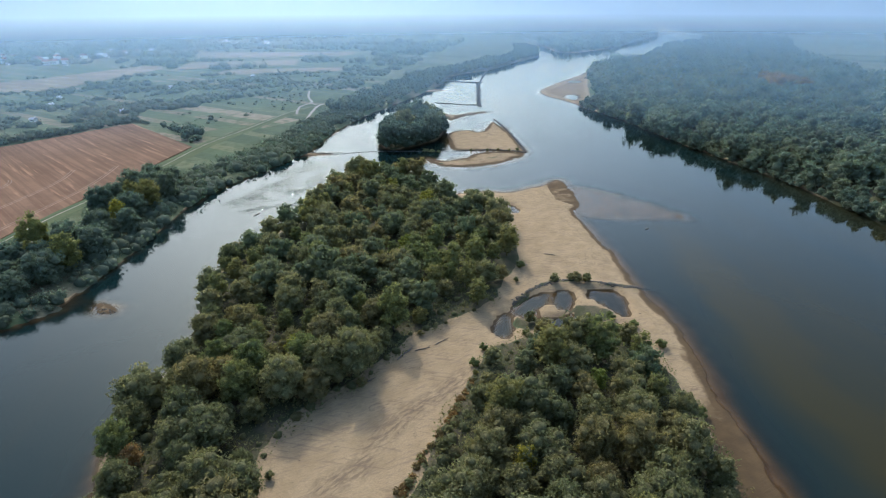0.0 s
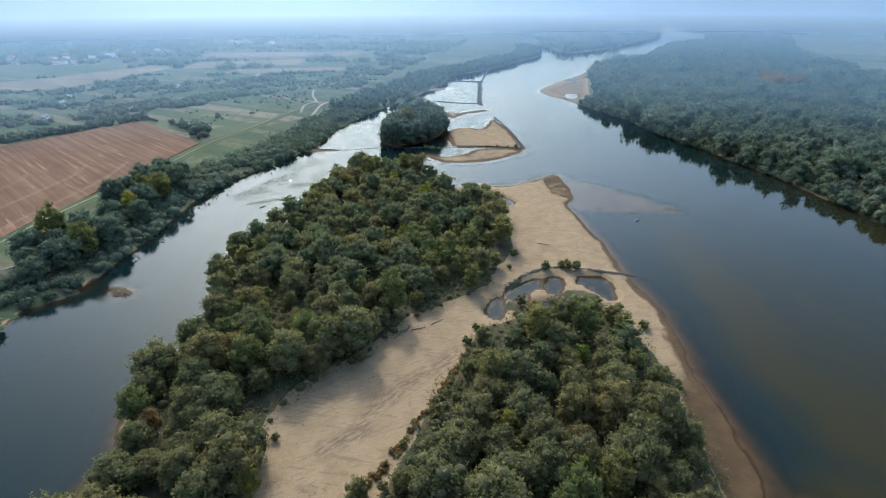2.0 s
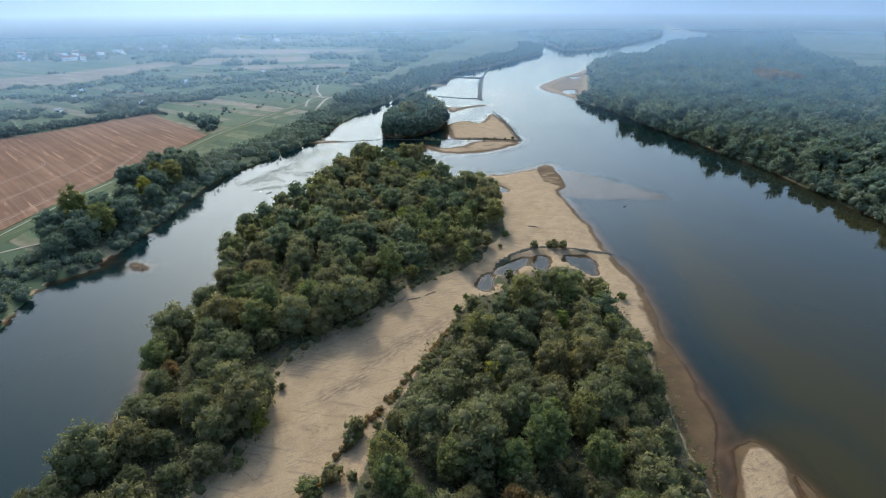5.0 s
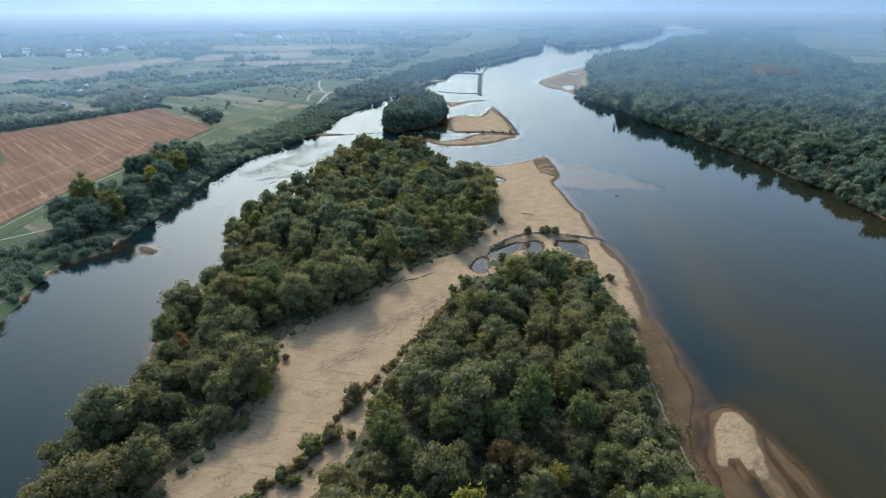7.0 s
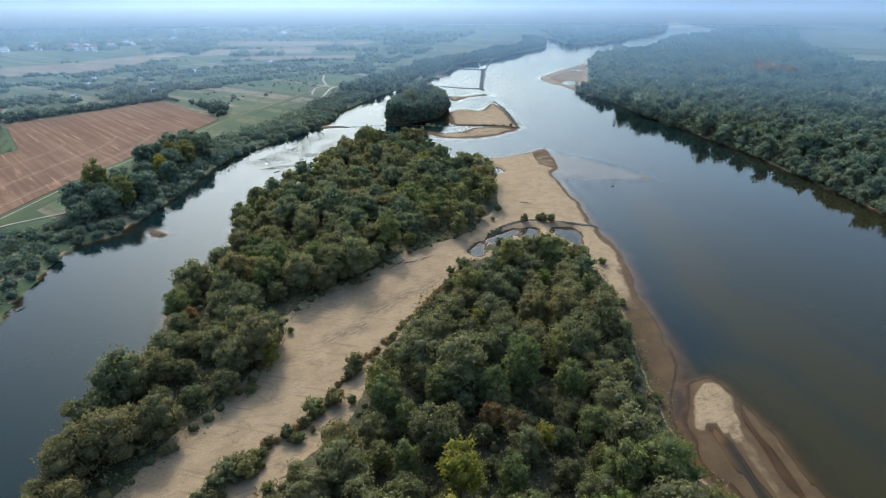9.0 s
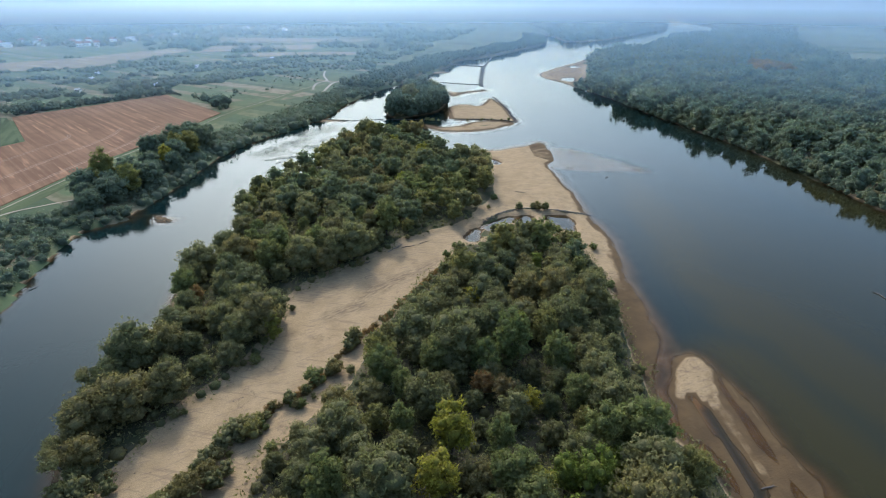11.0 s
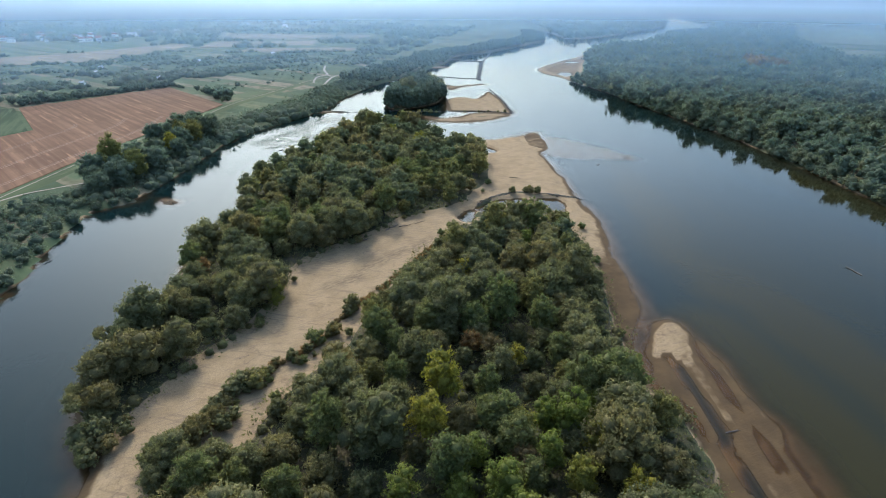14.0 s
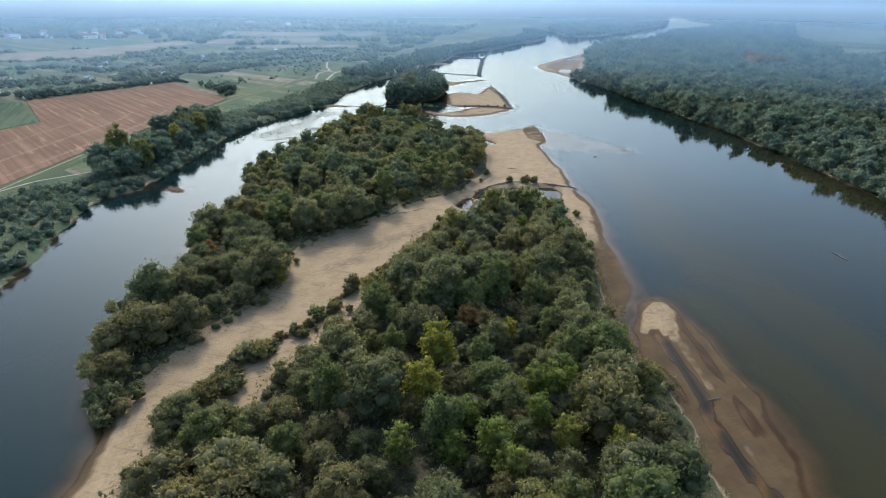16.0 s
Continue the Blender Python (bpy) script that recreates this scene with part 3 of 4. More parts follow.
    levee = along(curve(LEVEE, False), x, y)
    z += 0.6 * smooth(8, 3, levee) * (bank > 5)
    far = np.hypot(x, y)
    z += smooth(600, 1200, far) * 0.5 * fuzz(x, y, 260, 11) * smooth(20, 80, bank)
    return z, sand, floor


def steps(low, high, fine, growth, most, end_low, end_high):
    core = list(np.arange(low, high, fine))
    out, v, s = [], core[-1], fine
    while v < end_high:
        s = min(s * growth, most(v))
        v += s
        out.append(v)
    core, back, v, s = core + out, [], core[0], fine
    while v > end_low:
        s = min(s * growth, most(v))
        v -= s
        back.append(v)
    return np.array(back[::-1] + core)


XS = steps(-92, 102, 1.4, 1.045, lambda v: 8 if abs(v) < 330 else 26 if abs(v) < 1000 else 120, -5600, 5600)
YS = steps(-14, 340, 1.8, 1.05, lambda v: 8 if -50 < v < 820 else 12 if -50 < v < 1000 else 30 if -50 < v < 2200 else 120, -2600, 5400)


def sheet(xs, ys):
    gx, gy = np.meshgrid(xs, ys)
    n, m = len(xs), len(ys)
    k = (np.arange(m - 1)[:, None] * n + np.arange(n - 1)).ravel()
    return gx.ravel(), gy.ravel(), np.stack([k, k + 1, k + 1 + n, k + n], 1)


GX, GY, GF = sheet(XS, YS)
GZ, GSAND, GFLOOR = lay_of_land(GX, GY)
me = solid("ground", np.stack([GX, GY, GZ], 1), GF, GROUND, False)
attribute(me, "sand", GSAND)
attribute(me, "floor", GFLOOR)
CHURN = curve([(12, 131), (8, 128), (0, 121), (-7, 114), (-14, 105), (-18, 96), (-25, 90)], False)
attribute(me, "churn", smooth(5.5, 1.0, along(CHURN, GX + 1.2 * fuzz(GX, GY, 5, 61), GY)) * smooth(-1.3, -0.1, fuzz(GX, GY, 8, 60)))
tagged(new("ground", me), "pale river sand, dark woodland floor and strip farmland", "ground", kind="structure")


def over(x, y):
    """The ground's height at points of the plan."""
    i = np.clip(np.searchsorted(XS, x) - 1, 0, len(XS) - 2)
    j = np.clip(np.searchsorted(YS, y) - 1, 0, len(YS) - 2)
    u, v = (x - XS[i]) / (XS[i + 1] - XS[i]), (y - YS[j]) / (YS[j + 1] - YS[j])
    g = GZ.reshape(len(YS), len(XS))
    return (g[j, i] * (1 - u) + g[j, i + 1] * u) * (1 - v) + (g[j + 1, i] * (1 - u) + g[j + 1, i + 1] * u) * v


# the river: one level sheet; it is clear over the shallows and murky over the deeps
WXS, WYS = XS[(XS > -700) & (XS < 1800)][::2], YS[YS < 5000][::2]
wx, wy, wf = sheet(WXS, WYS)
me = solid("river", np.stack([wx, wy, 0 * wx], 1), wf, WATER, False)
attribute(me, "depth", np.clip(-over(wx, wy), 0, 4))
riffle = smooth(-5, 7, inward(curve(GLITTER), wx, wy)) * smooth(-0.7, 0.4, fuzz(wx, wy, 9, 20) + 0.6 * fuzz(wx, wy, 3, 21)) * (0.55 + 0.45 * smooth(345, 300, wy))
riffle = np.maximum(riffle, smooth(4, 1, along(curve(SHALLOWS, False), wx, wy + 1.5 * fuzz(wx, wy, 6, 22))))
attribute(me, "riffle", riffle)
attribute(me, "silt", 0.75 * smooth(60, 120, wx) * smooth(480, 120, wy) + np.maximum(0.7 * smooth(16, 1, along(curve(SILT, False), wx + 6 * fuzz(wx, wy, 40, 24) + 3 * fuzz(wx, wy, 13, 25), wy)) * smooth(270, 190, wy),
                              smooth(22, 2, along(curve([(88, 66), (94, 36), (97, 6), (102, -40)], False), wx, wy))))
tagged(new("river", me), "calm wide river, murky over the deeps, mirroring the sky", "river", kind="structure")

# ---------------------------------------------------------------- fields and tracks


def field(name, corners, mat):
    """A flat field with straight edges, a hand above the plain, its rim going down into the ground."""
    n = len(corners)
    bm = bmesh.new()
    high = float(over(*np.array(corners, float).T).max()) + 0.16
    top = [bm.verts.new((x, y, high)) for x, y in corners]
    foot = [bm.verts.new((x, y, 1.2)) for x, y in corners]
    bm.faces.new(top)
    for k in range(n):
        bm.faces.new((top[k], foot[k], foot[(k + 1) % n], top[(k + 1) % n]))
    bmesh.ops.recalc_face_normals(bm, faces=bm.faces)
    bmesh.ops.triangulate(bm, faces=bm.faces)
    me = bpy.data.meshes.new(name)
    bm.to_mesh(me)
    bm.free()
    me.materials.append(mat)
    return me


def ribbon(name, line, width, mat, lift, wobble=0.15, level=None):
    p = curve(line, False, 8)
    way = np.gradient(p, axis=0)
    side = np.stack([-way[:, 1], way[:, 0]], 1) / np.linalg.norm(way, axis=1)[:, None]
    verts = []
    for k in range(-2, 3):
        q = p + side * (k / 4) * width * (1 + wobble * fuzz(p[:, 0], p[:, 1] + 40 * k, 9, 30))[:, None]
        verts.append(np.column_stack([q, (over(q[:, 0], q[:, 1]) if level is None else np.full(len(q), level)) + lift]))
    n = len(p)
    faces = [(k * n + i, k * n + i + 1, k * n + n + i + 1, k * n + n + i) for k in range(4) for i in range(n - 1)]
    faces = [f[::-1] for f in faces]
    return solid(name, np.concatenate(verts), faces, mat, False)


tagged(new("stubble_field", field("stubble_field", STUBBLE_FIELD, STUBBLE)),
       "reddish-brown harvested stubble field with pale straw rows", "field", kind="structure")
tagged(new("row_crop_field", field("row_crop_field", ROW_FIELD, BEET)),
       "dark green row crop beside the stubble field", "field", kind="structure")
for k, corners in enumerate(FAR_FIELDS):
    tagged(new("harvested_field", field("harvested_field", corners, PALE_FIELD if k < 4 else DRY_MEADOW)),
           "pale harvested field far off in haze" if k < 4 else "pale green meadow beyond the far wood", "field", kind="structure")
tagged(new("levee_grass", ribbon("levee_grass", LEVEE[1:], 12, GRASS, 0.16)), "mown green grass on the flood bank", "grass bank", kind="structure")
TRACKS = [
    [(-196, 80), (-195, 157), (-192, 244), (-184, 300), (-177, 355), (-172, 409), (-158, 467), (-134, 558), (-88, 632), (-54, 821), (24, 1250)],
    [(-194, 155), (-188, 173), (-180, 183), (-170, 192)],
    [(-150, 690), (-144, 655), (-138, 630), (-131, 610), (-131, 598)],
    [(-131, 598), (-137, 577), (-131, 536)],
    [(-131, 604), (-120, 588), (-109, 605), (-87, 628)],
    [(-109, 605), (-119, 574), (-116, 506)],
    [(140, 1800), (150, 1950), (110, 2200), (140, 2500)],
]
for k, line in enumerate(TRACKS):
    tagged(new("dirt_track", ribbon("dirt_track", line, (0.7, 1.3, 2.6, 2.4, 2.4, 2.6, 7)[k], DIRT, 0.26)),
           "bare pale dirt track over the grassy flood bank" if k < 2 else "bare pale dirt track between green meadows", "track", kind="structure")

for k, (x, y) in enumerate([(-213, 130), (-236, 135), (-262, 128)]):
    line = [(x, y), (x + 4, y + 60), (x + 7, y + 120), (x + 10, y + 180), (x + 4, y + 225 - 14 * k)]
    for side in (0, 1.9):
        tagged(new("wheel_track", ribbon("wheel_track", [(a + side, b) for a, b in line], 0.5, STRAW, 0.18, level=float(over(*np.array(STUBBLE_FIELD, float).T).max()))),
               "pale straw wheel track across the stubble field", "track", kind="structure")

# ---------------------------------------------------------------- trees
ball = bmesh.new()
bmesh.ops.create_icosphere(ball, subdivisions=1, radius=1.08)
LITE = np.array([v.co[:] for v in ball.verts]), np.array([[v.index for v in f.verts] for f in ball.faces])
ball.free()


def lumps_of(rng, wide, low, high, count):
    """Centres and radii of a crown's rounded billows."""
    out = []
    tall = high - low
    mid = low + 0.42 * tall
    for k in range(count):
        up = 1 - 1.55 * (k + 0.5) / count          # from the crown's top down to its skirt
        turn = k * 2.39996 + rng.uniform(-0.4, 0.4)
        flat = math.sqrt(max(0.0, 1 - up * up)) * rng.uniform(0.82, 1.06)
        r = wide * rng.uniform(0.85, 1.25) * (0.225 + 1.6 / count)
        out.append((flat * (wide - 0.6 * r) * math.cos(turn), flat * (wide - 0.6 * r) * math.sin(turn), mid + up * (0.58 * tall - 0.7 * r) * rng.uniform(0.85, 1.1), r))
    out.append((0, 0, mid + 0.12 * tall, wide * 0.66))
    out.append((0, 0, mid - 0.16 * tall, wide * 0.74))
    return np.array(out)


def crown_of(rng, wide, low, high, count, leaves, size, spiky=0.0, lobes=0, core=0.72):
    """A crown: core billows, each broken into small lobes of loose leaf tufts. Returns corner points, triangles, and 1
    for each core point, coloured darker as inner shade.
    """
    lumps = lumps_of(rng, wide, low, high, count)
    verts, faces, n = [], [], 0
    for x, y, z, r in lumps:
        rough = 1 + 0.12 * rng.standard_normal(len(LITE[0]))
        verts.append(LITE[0] * (core * r * rough)[:, None] * (1, 1, 0.86) + (x, y, z))
        faces.append(LITE[1] + n)
        n += len(LITE[0])
    share = lumps[:, 3] ** 2 / (lumps[:, 3] ** 2).sum()
    if lobes:
        pick = rng.choice(len(lumps), lobes, p=share)
        d = rng.standard_normal((lobes, 3))
        d[:, 2] = np.abs(d[:, 2]) - 0.35
        d /= np.linalg.norm(d, axis=1)[:, None]
        r = lumps[pick, 3] * rng.uniform(0.30, 0.52, lobes)
        at = lumps[pick, :3] + d * (lumps[pick, 3] * rng.uniform(0.66, 0.92 + 0.6 * spiky, lobes))[:, None]
        lumps = np.vstack([lumps, np.column_stack([at, r])])
        share = np.r_[share * 0.35, 0.65 * r ** 2 / (r ** 2).sum()]
        share /= share.sum()
    pick = rng.choice(len(lumps), leaves, p=share)
    d = rng.standard_normal((leaves, 3))
    d[:, 2] = np.abs(d[:, 2]) * 0.9 - 0.25
    d /= np.linalg.norm(d, axis=1)[:, None]
    r = lumps[pick, 3]
    at = lumps[pick, :3] + d * (r * rng.uniform(0.84, 1.10 + 1.5 * spiky, leaves))[:, None]
    out = d + 0.5 * rng.standard_normal((leaves, 3))
    out /= np.linalg.norm(out, axis=1)[:, None]
    u = np.cross(out, rng.standard_normal((leaves, 3)))
    u /= np.linalg.norm(u, axis=1)[:, None] + 1e-9
    w = np.cross(out, u)
    s = (size * rng.uniform(0.6, 1.35, leaves))[:, None]
    tri = np.stack([at - u * s * 0.55 - w * s * 0.45, at + u * s * 0.55 - w * s * 0.45, at + w * s * 0.75 + (d * s * 0.3)], 1)
    way = d + (0, 0, 0.35) + 0.45 * rng.standard_normal((leaves, 3))      # every third tuft is a spray that points outwards
    way /= np.linalg.norm(way, axis=1)[:, None]
    spray = np.stack([at - u * s * 0.33 - d * s * 0.4, at + u * s * 0.33 - d * s * 0.4, at + way * s * 1.1], 1)
    tri[::3] = spray[::3]
    verts.append(tri.reshape(-1, 3))
    faces.append(np.arange(leaves * 3).reshape(-1, 3) + n)
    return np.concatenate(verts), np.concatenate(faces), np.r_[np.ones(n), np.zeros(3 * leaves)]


def tube(points, radii, sides=6):
    verts, faces = [], []
    p = np.array(points, float)
    for k, (at, r) in enumerate(zip(p, radii)):
        way = p[min(k + 1, len(p) - 1)] - p[max(k - 1, 0)]
        way /= np.linalg.norm(way)
        u = np.cross(way, (0.3, 1, 0.1))
        u /= np.linalg.norm(u)
        w = np.cross(way, u)
        for s in range(sides):
            a = 2 * math.pi * s / sides
            verts.append(at + r * (u * math.cos(a) + w * math.sin(a)))
        if k:
            for s in range(sides):
                a, b = (k - 1) * sides + s, (k - 1) * sides + (s + 1) % sides
                faces += [(a, b, b + sides), (a, b + sides, a + sides)]
    return np.array(verts), np.array(faces)


def joined(pieces):
    """Pieces in one: corner points, triangles, and which points are wood or shade-darkened crown core."""
    verts, faces, twigs, n = [], [], [], 0
    for v, f, *wood in pieces:
        verts.append(v)
        faces.append(np.asarray(f) + n)
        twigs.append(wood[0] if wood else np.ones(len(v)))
        n += len(v)
    return np.concatenate(verts), np.concatenate(faces), np.concatenate(twigs)


def crown_mesh(name, crown, leaf):
    me = solid(name, crown[0], crown[1], leaf, False)
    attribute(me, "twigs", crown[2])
    return me


def trunk_of(rng, wide, low, high, thick):
    top = low + 0.6 * (high - low)
    lean = rng.uniform(-0.5, 0.5, 2)
    stem = [(0, 0, -0.6), (lean[0] * 0.2, lean[1] * 0.2, low * 0.5), (lean[0] * 0.6, lean[1] * 0.6, low), (lean[0], lean[1], top)]
    pieces = [tube(stem, (thick * 1.25, thick, thick * 0.8, thick * 0.25), 7)]
    for k in range(4):
        a = k * 1.6 + rng.uniform(0, 1)
        foot = low * rng.uniform(0.55, 1.0)
        pieces.append(tube([(lean[0] * 0.4, lean[1] * 0.4, foot), (math.cos(a) * wide * 0.35, math.sin(a) * wide * 0.35, foot + 0.25 * (high - low)),
                            (math.cos(a) * wide * 0.62, math.sin(a) * wide * 0.62, foot + 0.55 * (high - low))], (thick * 0.5, thick * 0.32, thick * 0.1), 5))
    return joined(pieces)


# per kind: leaves, half width, crown foot, top, billows, lobes, tufts, tuft size, spikiness, trunk
KINDS = {
    "willow_tree": (WILLOW, 5.3, 0.2, 10.6, 16, 60, 3300, 0.45, 0.03, 0.26),
    "poplar_tree": (POPLAR, 3.9, 0.6, 12.2, 18, 44, 2900, 0.44, 0.14, 0.24),
    "elm_tree": (ELM, 4.9, 0.2, 9.9, 16, 54, 3100, 0.45, 0.06, 0.25),
    "alder_tree": (HEDGE_HAZED, 5.2, 0.2, 10.6, 16, 54, 2300, 0.50, 0.06, 0.28),
    "yellowing_poplar": (YELLOW, 2.7, 2.0, 11.5, 13, 30, 1300, 0.40, 0.3, 0.2),
    "bright_poplar": (BRIGHT, 3.3, 1.0, 11.8, 14, 32, 1400, 0.40, 0.28, 0.22),
    "russet_tree": (RUSSET, 3.0, 1.2, 8.8, 12, 24, 1100, 0.38, 0.3, 0.2),
    "willow_shrub": (WILLOW, 1.7, 0.1, 3.0, 7, 9, 300, 0.32, 0.12, 0.08),
    "russet_weed": (RUSSET, 0.9, 0.0, 1.1, 5, 0, 120, 0.26, 0.3, 0.03),
    "green_shrub": (POPLAR, 1.8, 0.1, 2.6, 7, 9, 300, 0.32, 0.2, 0.08),
}
LABELS = {
    "willow_tree": "rounded grey-green willow with billowing foliage in river woodland",
    "poplar_tree": "tall bright green poplar with ragged leafy crown",
    "elm_tree": "dark green broadleaf tree with dense rounded crown",
    "alder_tree": "large dark alder, leaves tinted blue-green for haze, with a dense crown",
    "yellowing_poplar": "slim young poplar with yellow-green autumn leaves",
    "bright_poplar": "fresh yellow-green young poplar standing out among willows",
    "russet_tree": "small tree with thin reddish-brown drying leaves",
    "willow_shrub": "low grey-green willow shrub growing on sand",
    "russet_weed": "clump of dry reddish-brown weeds on the sand edge",
    "green_shrub": "low fresh green shrub at the woodland edge",
}
rng = np.random.default_rng(7)
SHAPES = {}
for kind, (leaf, wide, low, high, count, lobes, tufts, size, spiky, thick) in KINDS.items():
    SHAPES[kind] = []
    for k in range(4):
        w, h = wide * rng.uniform(0.88, 1.15), high * rng.uniform(0.9, 1.1)
        crown = crown_of(rng, w, low, h, count + k % 3, tufts, size, spiky, lobes)
        stem = trunk_of(rng, w, max(low, 0.4) + 0.6, h, thick)
        SHAPES[kind].append((crown_mesh("crown", crown, leaf), solid("trunk", *stem[:2], BARK, False)))


def plant(kind, x, y, size=1.0, label="", group=""):
    """One tree or shrub on the ground, an Empty that holds its trunk and crown."""
    crown, stem = SHAPES[kind][rng.integers(4)]
    root = tagged(new(kind), label or LABELS[kind], "shrub" if "shrub" in kind else "weed" if "weed" in kind else "tree", group)
    root.empty_display_size = 0.3
    tall = size * rng.uniform(0.9, 1.12)
    root.matrix_basis = Matrix.LocRotScale((x, y, float(over(np.array(x), np.array(y))) - 0.05), Euler((0, 0, rng.uniform(0, 6.28))), (size, size, tall))
    part("trunk", stem, root)
    part("crown", crown, root)
    return root


def scatter(line, apart, seed, limit=lambda x, y: True, edge=0.0):
    """Points spread at random inside a closed line, no nearer to one another than told."""
    r = np.random.default_rng(seed)
    low, high = line.min(0), line.max(0)
    tries = int((high - low).prod() / apart ** 2 * 7)
    p = r.uniform(low, high, (tries, 2))
    p = p[inward(line, p[:, 0], p[:, 1]) > edge]
    cells, out = {}, []
    for x, y in p:
        i, j = int(x // apart), int(y // apart)
        if not limit(x, y):
            continue
        if all((x - a) ** 2 + (y - b) ** 2 >= apart ** 2 for di in (-1, 0, 1) for dj in (-1, 0, 1) for a, b in cells.get((i + di, j + dj), ())):
            cells.setdefault((i, j), []).append((x, y))
            out.append((x, y))
    return out


def kind_at(x, y, r):
    """Willows for the most part, with drifts of other trees."""
    drift = float(fuzz(x, y, 26, 40)) + 0.5 * float(fuzz(x, y, 9, 41))
    roll = r.uniform()
    if drift > 0.55 or roll < 0.10:
        return "poplar_tree"
    if drift < -0.35 or roll > 0.88:
        return "elm_tree"
    return "willow_tree"


# trees that stand out
SPECIAL = [("yellowing_poplar", 20, 91, 0.85), ("yellowing_poplar", 13, 31, 1.35), ("yellowing_poplar", 10, 19, 1.35), ("bright_poplar", 35, 11, 0.95), ("bright_poplar", 45, 13, 0.9), ("bright_poplar", 20, 11, 0.85), ("bright_poplar", 40, 5, 0.9), ("bright_poplar", 17, 2, 0.85), ("bright_poplar", 47, 25, 0.85), ("bright_poplar", 41, 20, 1.1), ("bright_poplar", 36, 22, 0.9), ("bright_poplar", 30, 19, 0.95), ("bright_poplar", 6, 2, 0.95), ("bright_poplar", 28, -3, 0.95),
           ("poplar_tree", 26, 21, 1.05), ("yellowing_poplar", 50, 1, 1.0), ("russet_tree", 30, 10, 0.95), ("russet_tree", 26, 48, 1.0),
           ("russet_tree", 21, 51, 0.9), ("yellowing_poplar", 32, 44, 0.8), ("bright_poplar", 25, 3, 1.1), ("bright_poplar", 33, 75, 0.8), ("bright_poplar", 44, 120, 0.8), ("bright_poplar", -39, 76, 0.8), ("poplar_tree", 22, 60, 0.95),
           ("yellowing_poplar", -4, 262, 1.15), ("yellowing_poplar", -22, 288, 1.0), ("yellowing_poplar", -12, 208, 0.9), ("yellowing_poplar", -42, 137, 0.8),
           ("elm_tree", -83, 203, 1.05), ("elm_tree", -82, 180, 1.0), ("elm_tree", -46, 325, 1.35), ("elm_tree", -55, 298, 1.3),
           ("russet_tree", -70, 96, 0.9), ("willow_tree", -45, 12, 0.62), ("willow_tree", -41, 18, 0.55), ("willow_tree", -38, 25, 0.42), ("willow_tree", -42, 6, 0.66), ("willow_tree", -37, 10, 0.6), ("willow_tree", 7, 45, 1.1), ("willow_tree", 9, 43, 0.9)]
for kind, x, y, size in SPECIAL:
    plant(kind, x, y, size)


def free_spot(x, y):
    return all((x - a) ** 2 + (y - b) ** 2 > 14 for _, a, b, _ in SPECIAL)


pick = np.random.default_rng(11)
FAR_TREES = []
for line, seed, cut in ((ONE, 1, 165), (TWO, 2, 112)):
    for x, y in scatter(line, 6.9, seed, free_spot, 1.6):
        deep = float(inward(line, np.array([x]), np.array([y]))[0])
        if line is TWO and deep < 3.4 or line is ONE and deep < (3.0 if x > -45 else 2.6):
            continue
        size = 0.66 + 0.66 * pick.uniform() ** 1.3 + 0.20 * float(fuzz(x, y, 20, 42))
        kind = kind_at(x, y, pick)
        if line is ONE and kind == "willow_tree" and pick.uniform() < 0.3:
            kind = "elm_tree"
        if line is TWO:
            size *= 0.5 + 0.5 * float(smooth(2, 10, deep))
        if line is TWO and 2 < x < 46 and -15 < y < 62:      # a lower, mixed stand in the wood's middle
            kind = ("poplar_tree", "elm_tree", "willow_tree", "elm_tree")[int(pick.integers(4))]
            size *= 0.62 if kind == "elm_tree" else 0.8
        if -32 < y < cut:
            plant(kind, x, y, size, group="river woodland trees")
        else:
            FAR_TREES.append((kind, x, y, size))

# shrubs along the sandy margins and by the stone groyne
SHRUBS = [("willow_shrub", -16, 72, 1.1), ("willow_shrub", -19, 62, 1.2), ("green_shrub", -21, 57, 0.8), ("willow_shrub", -24, 53, 0.8),
          ("willow_shrub", -31, 46.5, 0.75), ("green_shrub", -28, 49, 0.6), ("willow_shrub", -35, 39.5, 1.25), ("green_shrub", -33, 42, 0.9),
          ("willow_shrub", -38, 34, 1.3), ("willow_shrub", -40, 30, 1.3), ("green_shrub", -37, 37, 0.8), ("willow_shrub", 46, 186.5, 1.1),
          ("willow_shrub", 55, 187, 1.3), ("willow_shrub", 58.5, 186.5, 1.2), ("willow_shrub", 53, 188.5, 0.9), ("willow_shrub", 32, 158, 1.3),
          ("willow_shrub", 35, 156, 1.0), ("green_shrub", 60, 160, 0.9), ("green_shrub", 66, 154, 1.0), ("green_shrub", 71, 143, 1.0)]
for kind, x, y, size in SHRUBS:
    plant(kind, x, y, size, group="shrubs on the sand")
for k in range(70):
    edge = (ONE, TWO)[k % 2]
    i = pick.integers(len(edge))
    x, y = edge[i] + pick.uniform(-1.5, 1.5, 2)
    if -12 < y < 250 and over(np.array(x), np.array(y)) > 0.35:
        plant("willow_shrub" if pick.uniform() < 0.6 else "green_shrub", x, y, pick.uniform(0.5, 1.0), group="shrubs on the sand")

MARGIN = curve([(-14, 75), (-19, 61), (-24, 50), (-29, 43), (-34, 38), (-37.5, 33), (-40, 27), (-42, 21), (-45, 13), (-45, 3)], False, 10)
for k in range(40):
    x, y = MARGIN[pick.integers(len(MARGIN))] + pick.uniform(-2.4, 1.6, 2)
    plant("willow_shrub" if pick.uniform() < 0.65 else "green_shrub", x, y, 0.5 + 1.3 * pick.uniform() ** 2, group="shrubs on the sand")

